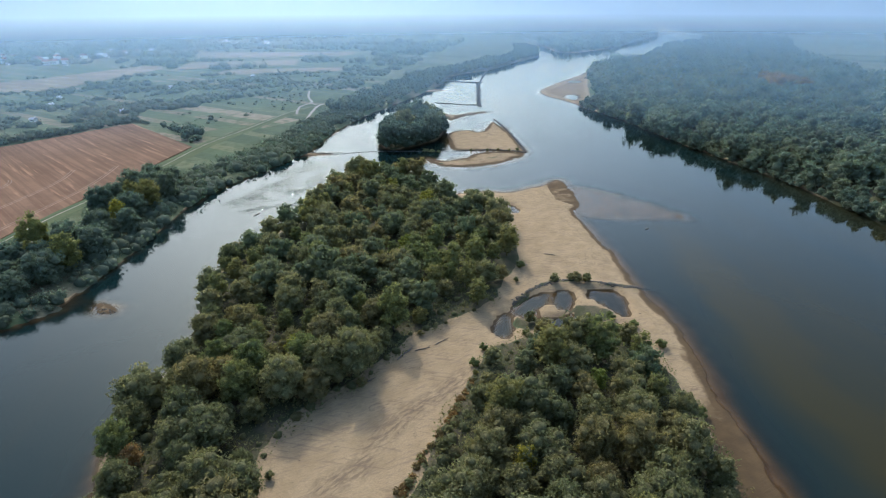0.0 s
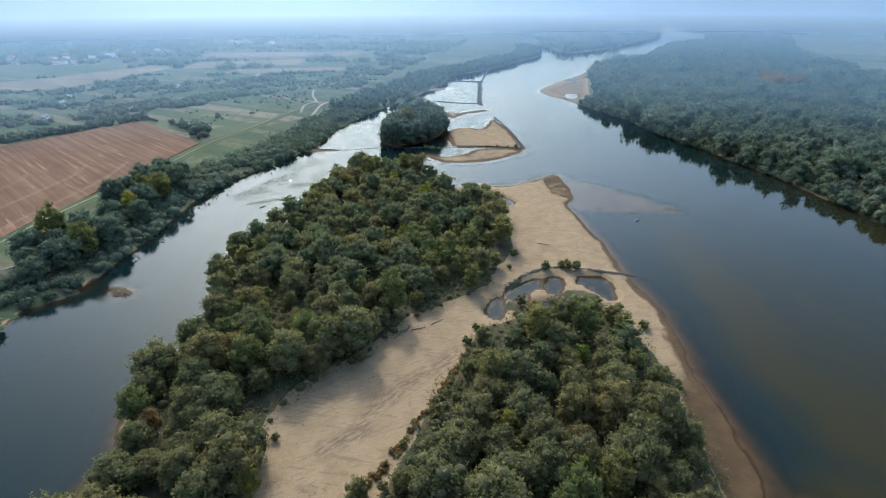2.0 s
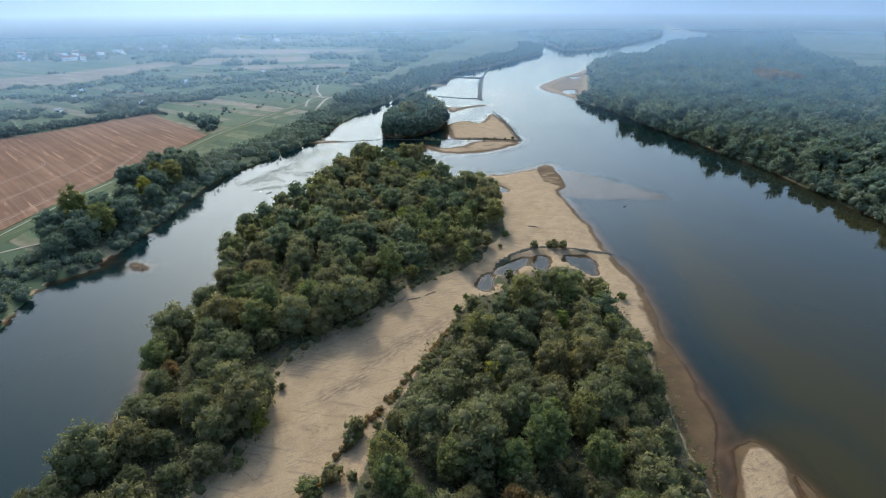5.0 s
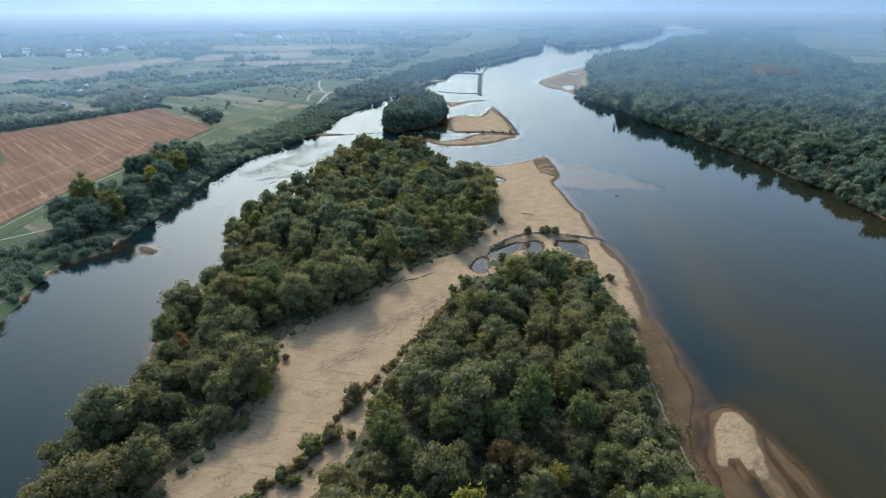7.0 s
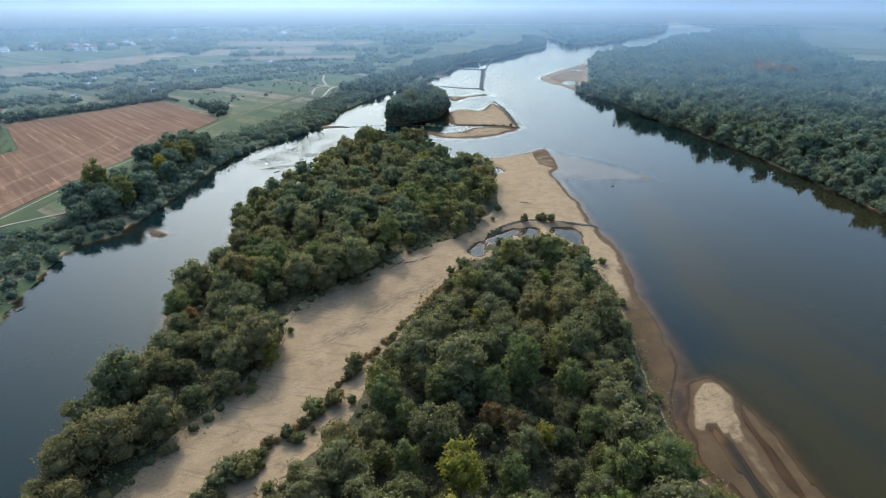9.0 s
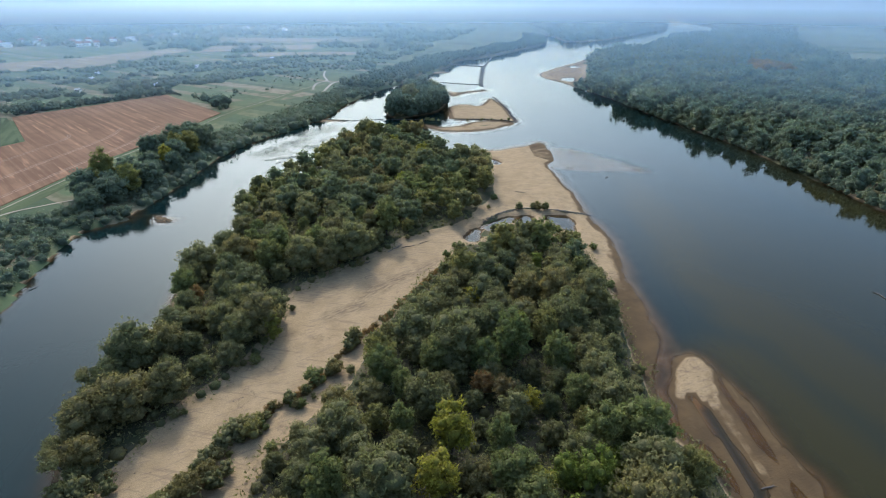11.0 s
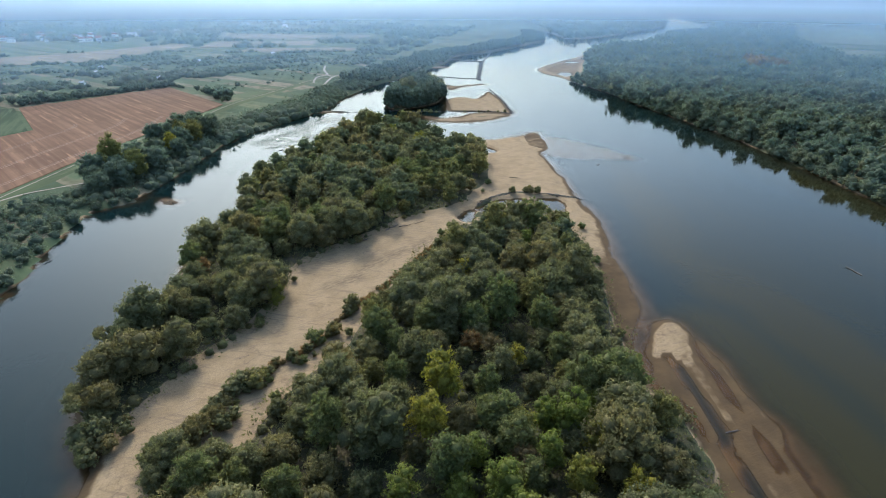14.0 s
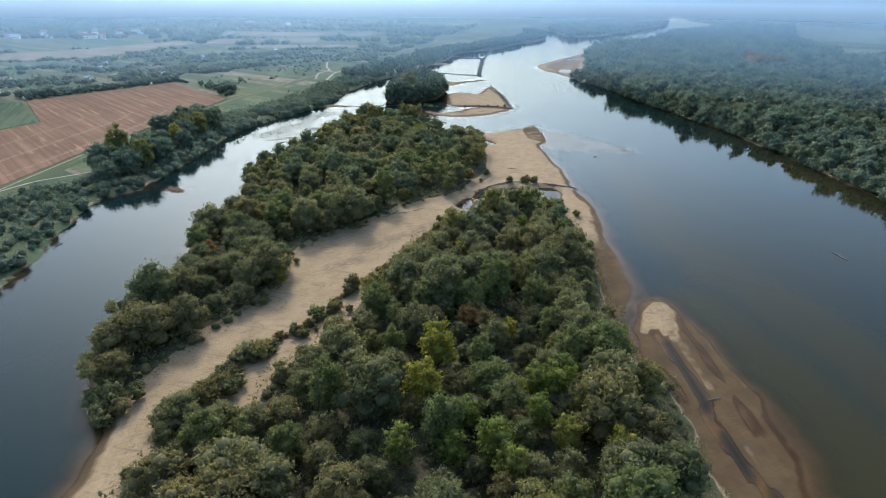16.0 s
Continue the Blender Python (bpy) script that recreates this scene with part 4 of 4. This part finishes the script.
for x, y, size in ((-61, 13, 1.3), (-63, 16, 1.6), (-66, 19, 1.5), (-59, 17, 1.4), (-62, 20, 1.7), (-57, 21, 1.2), (-65, 24, 1.5)):
    plant("willow_shrub", x, y, size, group="shrubs on the sand")

for x, y, size in ((-41.2, 9.8, 0.82), (-40.6, 20.7, 0.6), (-32.8, 10.8, 0.78), (-25.3, 8.9, 0.85), (-29.3, -2.7, 0.95), (-35.1, 3.0, 0.7)):      # willows that close the margin towards the island's tip
    plant("willow_tree", x, y, size)
for x, y, size in ((-40.5, 27.4, 1.3), (-35.9, 22.5, 1.4), (-34.7, 26.5, 1.2), (-38.2, 30.7, 1.0)):
    plant("willow_shrub", x, y, size, group="shrubs on the sand")

WEEDS = curve([(10, 127), (6, 116), (1, 105), (-3, 99), (-6, 91), (-10, 84), (-16, 74), (-20, 64), (-24, 54), (-30, 47), (-35, 40)], False, 10)
for k in range(130):
    x, y = WEEDS[pick.integers(len(WEEDS))] + pick.uniform(-1.0, 1.0, 2)
    plant("russet_weed", x, y, pick.uniform(0.5, 1.1), group="dry weeds along the sand")

# the opposite side: large trees along the bank, then the islet's grove
BIG = [(-153, 178), (-160, 186), (-150, 190), (-166, 196), (-156, 200), (-146, 200), (-163, 208), (-152, 212), (-144, 214), (-160, 222),
       (-148, 226), (-168, 264), (-158, 262), (-149, 258), (-168, 278), (-158, 276), (-147, 272), (-166, 292), (-155, 290), (-145, 288),
       (-168, 318), (-160, 306), (-150, 306), (-142, 240), (-156, 240)]
for x, y in BIG:
    plant("alder_tree" if pick.uniform() < 0.9 else "poplar_tree", x, y, pick.uniform(1.0, 1.55), "large dark green tree on the river bank beside the flood bank", "bank trees")
plant("yellowing_poplar", -151, 248, 1.15)
for x, y in scatter(LAND["islet"], 6.4, 5, edge=1.5):
    plant("alder_tree" if pick.uniform() < 0.75 else "willow_tree", x, y, 0.8 + 0.95 * pick.uniform(), "dense dark tree on a small river islet", "islet trees")

# half-bare trees that lean over the water at the island's tip


def snag(x, y, turn, size):
    root = tagged(new("leaning_tree"), "half-bare grey tree leaning out over the water", "tree", "leaning trees")
    root.matrix_basis = Matrix.LocRotScale((x, y, float(over(np.array(x), np.array(y))) - 0.1), Euler((0, 0, radians(turn))), (size,) * 3)
    trunk = part("trunk", solid("trunk", *tube([(0, 0, -0.4), (-0.6, 0, 1.5), (-1.8, 0.2, 3.4), (-3.4, 0.1, 5.2)], (0.24, 0.2, 0.15, 0.06), 7), BARK, False), root)
    for k in range(8):
        f = rng.uniform(0.35, 1.0)
        foot = (-0.6 - 2.6 * f, 0.1, 1.3 + 3.8 * f)
        side, up = rng.uniform(-2.2, 2.2), rng.uniform(0.3, 1.8)
        tip = (foot[0] - rng.uniform(0.6, 2.2), side, foot[2] + up)
        mid = ((foot[0] + tip[0]) / 2, side * 0.45, foot[2] + up * 0.65)
        part("branch", solid("branch", *tube([foot, mid, tip], (0.07, 0.045, 0.015), 5), DEADWOOD, False), trunk)
        if k % 2:
            leaves = crown_of(rng, 1.3, -0.9, 1.0, 7, 200, 0.32, 0.4)
            part("twig_foliage", crown_mesh("twig_foliage", (leaves[0] + tip, *leaves[1:]), WILLOW), root)


for x, y, turn, size in ((-73, 50, 10, 1.1), (-72, 40, 5, 1.15), (-69, 31, 20, 1.15), (-65, 24, 15, 1.1), (-75, 64, 0, 1.0), (-67, 27, -25, 1.0)):
    snag(x, y, turn, size)

# ---------------------------------------------------------------- woodland, too many trees to count


def mass(name, spots, shapes, mat, label, category):
    """Many trees in one mesh: each a copy of a light tree shape, turned and sized on its own."""
    verts, faces, tones, twigs, n = [], [], [], [], 0
    for x, y, z, s, t, k in spots:
        v, f, *wood = shapes[k % len(shapes)]
        c, d = math.cos(t), math.sin(t)
        verts.append(np.column_stack([(v[:, 0] * c - v[:, 1] * d) * s + x, (v[:, 0] * d + v[:, 1] * c) * s + y, v[:, 2] * s + z]))
        faces.append(f + n)
        tones.append(np.full(len(v), (x * 0.731 + y * 0.377) % 1.0))
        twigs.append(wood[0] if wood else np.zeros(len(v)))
        n += len(v)
    me = solid(name, np.concatenate(verts), np.concatenate(faces), mat, False)
    attribute(me, "tone", np.concatenate(tones))
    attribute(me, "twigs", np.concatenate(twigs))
    return tagged(new(name, me), label, category, kind="stuff")


light = np.random.default_rng(21)
MID = {kind: [joined([crown_of(light, w, lo, hi, c, t, s, sp, n), tube([(0, 0, -0.5), (0, 0, hi * 0.5)], (0.25, 0.15), 5)]) for _ in range(4)]
       for kind, (w, lo, hi, c, n, t, s, sp) in dict(willow_tree=(5.0, 0.6, 10.8, 12, 30, 900, 0.62, 0.03), poplar_tree=(3.9, 1.0, 12.4, 12, 28, 900, 0.60, 0.15),
                                                     elm_tree=(4.8, 0.6, 10.2, 12, 30, 900, 0.62, 0.08)).items()}
for kind, mat, tone in (("willow_tree", WILLOW, "grey-green willows"), ("poplar_tree", POPLAR, "bright green poplars"), ("elm_tree", BROADLEAF, "dark green broadleaf trees")):
    spots = [(x, y, float(over(np.array(x), np.array(y))), s, light.uniform(0, 6.28), int(light.integers(4))) for k, x, y, s in FAR_TREES if k == kind]
    mass("island_woodland", spots, MID[kind], mat, f"dense stand of {tone} on the sandy island", "woodland")

NEAR_WOOD = [crown_of(light, 5.6, 0.0, 12.5, 7, 300, 1.1, 0.05, 16) for _ in range(6)]
NEAR_BUSH = [crown_of(light, 6.0, -2.5, 7.5, 3, 150, 1.15, 0.10) for _ in range(6)]
UNDER = [crown_of(light, 1.5, -0.8, 2.2, 1, 80, 0.5, 0.2, 0, 0.45) for _ in range(6)]
THICKET = [crown_of(light, 5.2, 0.0, 11.0, 3, 100, 1.5, 0.10) for _ in range(6)]
FAR_WOOD = [crown_of(light, 5.8, 0.0, 13.0, 4, 120, 1.7, 0.05) for _ in range(6)]
BUSH = [crown_of(light, 6.0, -2.5, 7.5, 1, 34, 2.5, 0.10) for _ in range(6)]


def grove(name, line, apart, seed, shapes, mat, label, sizes=(0.8, 1.2), limit=lambda x, y: True, edge=3.0, category="woodland", lowest=0.6, clear=None, off=()):
    p = np.array(scatter(np.asarray(line, float), apart, seed, limit, edge))
    z = over(p[:, 0], p[:, 1])
    r = np.random.default_rng(seed)
    s = r.uniform(*sizes, len(p)) * (1 + 0.22 * fuzz(p[:, 0], p[:, 1], 45, seed))
    keep = z > lowest
    for way in off:
        keep &= along(way, p[:, 0], p[:, 1]) > 9
    if clear is not None:
        keep &= inward(clear, p[:, 0], p[:, 1]) < -1
    for lot in FAR_FIELDS:
        keep &= inward(np.array(lot, float), p[:, 0], p[:, 1]) < 0
    spots = [(p[i, 0], p[i, 1], max(z[i], 0.3) - 0.1, s[i], r.uniform(0, 6.28), int(r.integers(6))) for i in np.flatnonzero(keep)]
    return mass(name, spots, shapes, mat, label, category)


grove("undergrowth", TWO, 3.2, 43, UNDER, ELM, "low dark undergrowth between the island trees", (0.5, 1.2), lambda x, y: y < 150, 1.5, "undergrowth")
grove("undergrowth", ONE, 3.7, 44, UNDER, ELM, "low dark undergrowth between the island trees", (0.5, 1.2), lambda x, y: y < 180, 1.0, "undergrowth")
bank = curve(RIGHT_BANK, False, 3)
near_bank = bank[(bank[:, 1] > 60) & (bank[:, 1] < 420)]
mid_bank = bank[(bank[:, 1] > 420) & (bank[:, 1] < 1000)]
far_bank = bank[(bank[:, 1] > 1000) & (bank[:, 1] < 1950)]
grove("bank_woodland", np.vstack([near_bank, [(470, 420), (390, 250), (330, 60)]]), 9.8, 31, NEAR_WOOD, WOODS_HAZED, "dense green willow wood on the far river bank", (0.7, 1.4), edge=-2.0, lowest=-2.0)
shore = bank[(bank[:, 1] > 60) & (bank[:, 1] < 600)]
grove("bank_thicket", np.vstack([shore - (2.5, 0), (shore + (6, 0))[::-1]]), 4.6, 48, THICKET, WOODS_HAZED, "willow bushes overhanging the water along the bank", (0.32, 0.62), edge=-0.5, category="thicket", lowest=-2.0)
grove("bank_woodland", np.vstack([mid_bank, [(770, 1000), (640, 770), (470, 420)]]), 11.0, 32, FAR_WOOD, WOODS_HAZED, "dense green willow wood on the far river bank", (0.7, 1.4), edge=-1.5, lowest=-2.0, clear=curve(BEACH))
grove("bank_woodland", np.vstack([far_bank, [(1060, 1700), (900, 1300), (770, 1000)]]), 13.5, 33, FAR_WOOD, WOODS_HAZED, "dense hazy wood along the far river bend", (0.7, 1.0))
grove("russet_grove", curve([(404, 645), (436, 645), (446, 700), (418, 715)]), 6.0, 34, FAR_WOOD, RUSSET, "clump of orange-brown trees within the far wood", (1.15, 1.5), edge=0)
lbank = curve(LEFT_BANK, False, 3)
strip = lbank[(lbank[:, 1] > 180) & (lbank[:, 1] < 560)]
grove("bank_thicket", np.vstack([strip, (strip - (34, -8))[::-1]]), 3.6, 35, BUSH, HEDGE_HAZED, "dark green thicket of shrubs along the river bank", (0.16, 0.52),
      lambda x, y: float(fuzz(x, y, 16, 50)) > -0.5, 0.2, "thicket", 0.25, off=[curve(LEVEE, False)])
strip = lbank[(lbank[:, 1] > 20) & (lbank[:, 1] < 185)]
grove("bank_thicket", np.vstack([strip, (strip - (44, 0))[::-1]]), 4.4, 46, NEAR_BUSH, HEDGE_HAZED, "dense dark shrubs covering the low river bank", (0.22, 0.60), edge=0.5,
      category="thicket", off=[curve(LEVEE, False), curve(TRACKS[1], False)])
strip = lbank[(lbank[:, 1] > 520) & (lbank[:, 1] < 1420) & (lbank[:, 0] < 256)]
grove("bank_thicket", np.vstack([strip, (strip - (52, -22))[::-1]]), 8.0, 36, FAR_WOOD, HEDGE_HAZED, "belt of trees tinted blue-green for haze along the river bank", (0.4, 0.8), edge=2.0, off=[curve(t, False) for t in TRACKS[2:6]],
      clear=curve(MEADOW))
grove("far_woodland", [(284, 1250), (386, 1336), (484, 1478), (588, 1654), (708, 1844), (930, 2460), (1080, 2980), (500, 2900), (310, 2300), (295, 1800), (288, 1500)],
      17.0, 37, BUSH, WOODS_HAZED, "wide hazy wood inside the river bend", (1.1, 1.6), edge=4.0)
grove("far_woodland", [(960, 1950), (1060, 2200), (1080, 2450), (1220, 2980), (2600, 3000), (2400, 2100), (1300, 1950)], 38.0, 38, BUSH, WOODS_HAZED,
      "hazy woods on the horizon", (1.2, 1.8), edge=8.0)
# orchards, hedges and scrub between the fields


def scrub(x, y):
    """Clumps drawn out along the strips, with open lots between them."""
    a, b = x * 0.84 + y * 0.545, y * 0.84 - x * 0.545
    return float(fuzz(a, b * 2.4, 70, 51)) + 0.7 * float(fuzz(x, y, 22, 52)) > 0.02


def thick_belt(x, y):
    return float(fuzz(x * 0.35, y, 70, 55)) + 0.5 * float(fuzz(x, y, 30, 56)) > 0.25


OPEN_LAND = [curve(t, False) for t in TRACKS[:6]]
grove("field_scrub", [(-190, 470), (-150, 560), (-110, 660), (-75, 820), (-60, 900), (-420, 860), (-760, 800), (-760, 520), (-420, 400), (-340, 400), (-270, 510)], 7.0, 39, BUSH, HEDGE_HAZED,
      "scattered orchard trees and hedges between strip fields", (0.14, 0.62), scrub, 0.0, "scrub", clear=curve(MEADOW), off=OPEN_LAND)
grove("field_scrub", MEADOW, 9.0, 47, BUSH, HEDGE_HAZED, "low bushes dotted over the green meadow", (0.1, 0.3), lambda x, y: float(fuzz(x, y, 30, 57)) > 0.25, 0.0, "scrub", off=OPEN_LAND)
grove("hedge", [(-266, 502), (-345, 390), (-360, 402), (-275, 516), (-200, 446), (-186, 418), (-180, 424), (-192, 452)], 5.0, 45, THICKET, HEDGE_HAZED, "dark hedge of small trees beside the stubble field", (0.3, 0.85), edge=0.0, category="hedge")
grove("field_scrub", [(-60, 900), (20, 1300), (100, 1700), (-900, 2100), (-1500, 1500), (-900, 900)], 13.0, 40, BUSH, HEDGE_HAZED, "hazy hedges and copses between far fields",
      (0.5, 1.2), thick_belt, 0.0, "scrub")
grove("field_scrub", [(-500, 1250), (-400, 2300), (-1700, 2600), (-2200, 1700), (-1000, 1000)], 24.0, 41, BUSH, HEDGE_HAZED, "village trees far off in haze", (0.7, 1.4),
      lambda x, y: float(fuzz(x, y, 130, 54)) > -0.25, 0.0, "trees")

# ---------------------------------------------------------------- stone groynes and dams
STONES = []
for k in range(5):
    v = LITE[0] * (1 + 0.2 * np.random.default_rng(60 + k).standard_normal(len(LITE[0])))[:, None] * (1, 0.8, 0.6)
    STONES.append((v, LITE[1]))


def rubble(name, line, width, crest, every, label, seed):
    """A low ridge of tipped stone along a line."""
    r = np.random.default_rng(seed)
    p = curve(line, False, 8)
    long = np.r_[0, np.cumsum(np.linalg.norm(np.diff(p, axis=0), axis=1))]
    spots = []
    for d in np.arange(0, long[-1], every):
        x, y = np.interp(d, long, p[:, 0]), np.interp(d, long, p[:, 1])
        for _ in range(3):
            a, b = x + r.normal(0, width * 0.35), y + r.normal(0, width * 0.35)
            s = r.uniform(0.35, 0.8) * crest
            z = max(float(over(np.array(a), np.array(b))), -0.35 + 0.1 * crest)
            spots.append((a, b, z + 0.15 * s, s, r.uniform(0, 6.28), int(r.integers(5))))
    return mass(name, spots, STONES, STONE, label, "groyne")


rubble("stone_groyne", GROYNE, 1.5, 0.42, 0.22, "low dark rubble groyne across the sand spit", 71)
rubble("stone_groyne", DAM_ACROSS, 1.4, 0.9, 0.9, "thin line of dark rubble across the side channel", 72)
rubble("stone_groyne", DAM_ALONG[:4], 1.8, 0.9, 0.9, "dark rubble training dam along the sandbar", 73)
rubble("stone_groyne", DAM_ALONG[5:], 1.6, 1.2, 1.3, "dark rubble training dam standing in the river", 74)
rubble("stone_groyne", [(49, 583), (51, 620), (56, 690), (61, 756), (64, 775)], 4.0, 1.2, 0.9, "wide rubble training dam overgrown with weeds", 78)
rubble("stone_groyne", CROSS_ONE, 2.2, 1.4, 1.2, "dark rubble cross dam standing in the river", 75)
rubble("stone_groyne", CROSS_TWO, 3.6, 2.2, 1.1, "dark rubble cross dam standing in the river", 76)
rubble("stone_groyne", [(-123, 174), (-118, 171), (-115, 170)], 3.0, 0.5, 0.9, "short rubble spit at the foot of the bank", 77)
for x, y, s in ((-6, 399, 1.4), (-1, 397, 1.5), (4, 396, 1.0), (56, 396, 0.7), (62, 396, 0.9), (28, 398, 0.6), (40, 398, 0.6), (48, 398, 0.6)):
    plant("willow_shrub", x, y, s, "dark shrub rooted in the rubble dam", "dam shrubs")

# ---------------------------------------------------------------- driftwood


def driftwood(x, y, z, turn, long, thick, label):
    r = np.random.default_rng(int(abs(x * 7 + y * 3)))
    stem = [(-long / 2, 0, 0), (-long / 6, 0.04 * long, 0.05), (long / 6, -0.02 * long, 0.12), (long / 2, 0.05 * long, 0.05)]
    root = tagged(new("driftwood"), label, "log")
    root.matrix_basis = pose(x, y, z, 0, 0, turn)
    part("log", solid("log", *tube(stem, (thick, thick * 0.9, thick * 0.7, thick * 0.25), 7), DEADWOOD, False), root)
    for k in range(4):
        a = r.uniform(-1.2, 1.2)
        foot = r.uniform(-0.1, 0.45) * long
        tip = (foot + 0.22 * long * math.cos(a), 0.25 * long * math.sin(a), r.uniform(0.1, 0.5))
        part("branch", solid("branch", *tube([(foot, 0.02 * long, 0.08), tip], (thick * 0.45, thick * 0.1), 5), DEADWOOD, False), root)


for x, y, turn, long, thick in ((163, 108, 100, 6.5, 0.2), (103, 243, 40, 3.0, 0.3), (-92, 268, 60, 5, 0.2), (80, 25.5, 15, 3.5, 0.18), (-133, 108, 70, 3.5, 0.15), (-134, 250, 30, 5, 0.15), (-137, 240, 60, 6, 0.18), (-138, 232, 20, 5, 0.16)):
    driftwood(x, y, max(float(over(np.array(x), np.array(y))), -0.05) + 0.12, turn, long, thick, "grey bare driftwood log lying in shallow water")
for x, y, turn, long, thick in ((-20, 127, 30, 7, 0.2), (-9, 141, 55, 9, 0.22), (-4, 143, 20, 5, 0.18), (2, 147, 40, 5, 0.15), (50, 212, -20, 6, 0.16), (36, 201, 10, 5, 0.15)):
    driftwood(x, y, float(over(np.array(x), np.array(y))) + 0.12, turn, long, thick, "dark weathered driftwood stranded on pale sand")

# ---------------------------------------------------------------- houses


def block(a, b):
    (x0, y0, z0), (x1, y1, z1) = a, b
    v = np.array([(x, y, z) for x in (x0, x1) for y in (y0, y1) for z in (z0, z1)], float)
    f = [(0, 1, 3, 2), (4, 6, 7, 5), (0, 4, 5, 1), (2, 3, 7, 6), (0, 2, 6, 4), (1, 5, 7, 3)]
    return v, np.array([t for q in f for t in ((q[0], q[1], q[2]), (q[0], q[2], q[3]))])


def house_kit(long, wide, tall, pitch, roof):
    walls = solid("wall", *block((-long / 2, -wide / 2, -1), (long / 2, wide / 2, tall)), PLASTER)
    o, e = wide / 2 + 0.5, long / 2 + 0.5
    v = np.array([(-e, -o, tall - 0.1), (e, -o, tall - 0.1), (e, o, tall - 0.1), (-e, o, tall - 0.1), (-e, 0, tall + pitch), (e, 0, tall + pitch)], float)
    f = np.array([(0, 1, 5), (0, 5, 4), (2, 3, 4), (2, 4, 5), (1, 2, 5), (3, 0, 4), (0, 3, 2), (0, 2, 1)])
    pane = solid("window", *block((-0.6, -0.06, 0), (0.6, 0.06, 1.4)), GLASS)
    stack = solid("chimney", *block((-0.4, -0.4, 0), (0.4, 0.4, 1.8)), PLASTER)
    return walls, solid("roof", v, f, roof), pane, stack, long, wide, tall, pitch


KITS = [house_kit(12, 9, 5.5, 3.2, ROOF), house_kit(10, 9, 6.0, 3.6, TILE), house_kit(26, 12, 6.0, 2.4, ROOF), house_kit(5, 4, 2.4, 1.3, ROOF)]


def house(x, y, turn, kit, label):
    walls, roof, pane, stack, long, wide, tall, pitch = KITS[kit]
    root = tagged(new("house"), label, "house", "valley houses")
    root.matrix_basis = pose(x, y, float(over(np.array(x), np.array(y))), 0, 0, turn)
    wall = part("wall", walls, root)
    part("chimney", stack, part("roof", roof, root), "", pose(long * 0.2, 0.8, tall + pitch - 1.2))
    for k in (-1, 0, 1):
        part("window", pane, wall, "", pose(k * long * 0.3, -wide / 2 - 0.02, tall * 0.35))


VILLAGE = [(-694, 1209), (-645, 1162), (-642, 1218), (-761, 1061), (-786, 1057), (-836, 1050), (-852, 1128), (-718, 1083), (-882, 1090), (-645, 1034), (-659, 1365)]
FAR_VILLAGE = [(-860, 1869), (-852, 1915), (-809, 1882), (-768, 1849), (-711, 1821), (-536, 1519), (-506, 1682)]
place = np.random.default_rng(90)
for k in range(78):
    centre, loose = ((VILLAGE, 34) if k % 3 else (FAR_VILLAGE, 60))
    x, y = np.array(centre[k % len(centre)]) + (place.normal(0, loose, 2) if k >= 18 else 0)
    house(float(x), float(y), place.uniform(-40, 40), int(place.choice([0, 0, 1, 1, 3, 3])), "pale plastered village house with a pitched roof")
house(-548, 2203, -20, 2, "long pale shed with a bright metal roof")
house(-520, 2230, -20, 2, "long pale shed with a bright metal roof")
house(713, 1325, 20, 0, "pale house standing alone among trees")
house(258, 612, 30, 3, "small pale hut at the edge of the wood")
for x, y in ((-304, 551), (-399, 592), (-364, 510), (-330, 720), (-260, 830), (-420, 640)):
    house(x, y, place.uniform(-40, 40), 3, "small pale allotment house among hedges")

# ---------------------------------------------------------------- hazy distance: three thin sheets stand in for haze, their opacity painted by distance from the camera's path
ring = np.r_[np.linspace(410, 2200, 90), np.linspace(2300, 5600, 34)]
around = np.linspace(-82, 82, 83)
hr, ha = np.meshgrid(ring, np.radians(around))
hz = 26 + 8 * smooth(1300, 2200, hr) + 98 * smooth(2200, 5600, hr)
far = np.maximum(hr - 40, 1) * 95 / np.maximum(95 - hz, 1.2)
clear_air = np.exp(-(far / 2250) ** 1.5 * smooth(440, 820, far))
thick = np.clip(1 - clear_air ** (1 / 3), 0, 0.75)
n, m = len(ring), len(around)
k = (np.arange(m - 1)[:, None] * n + np.arange(n - 1)).ravel()
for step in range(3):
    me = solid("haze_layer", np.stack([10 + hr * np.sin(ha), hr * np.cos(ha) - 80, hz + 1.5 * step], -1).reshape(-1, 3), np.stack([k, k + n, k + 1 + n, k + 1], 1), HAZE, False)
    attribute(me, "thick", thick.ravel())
    attribute(me, "glare", np.exp(-((np.degrees(ha) - SUN_SIDE) / 34) ** 2).ravel())      # haze's stronger scatter towards the sun, painted into the sheet colour
    tagged(new("haze_layer", me), "thin pale blue sheet standing in for haze over the distant valley", "haze", kind="structure")
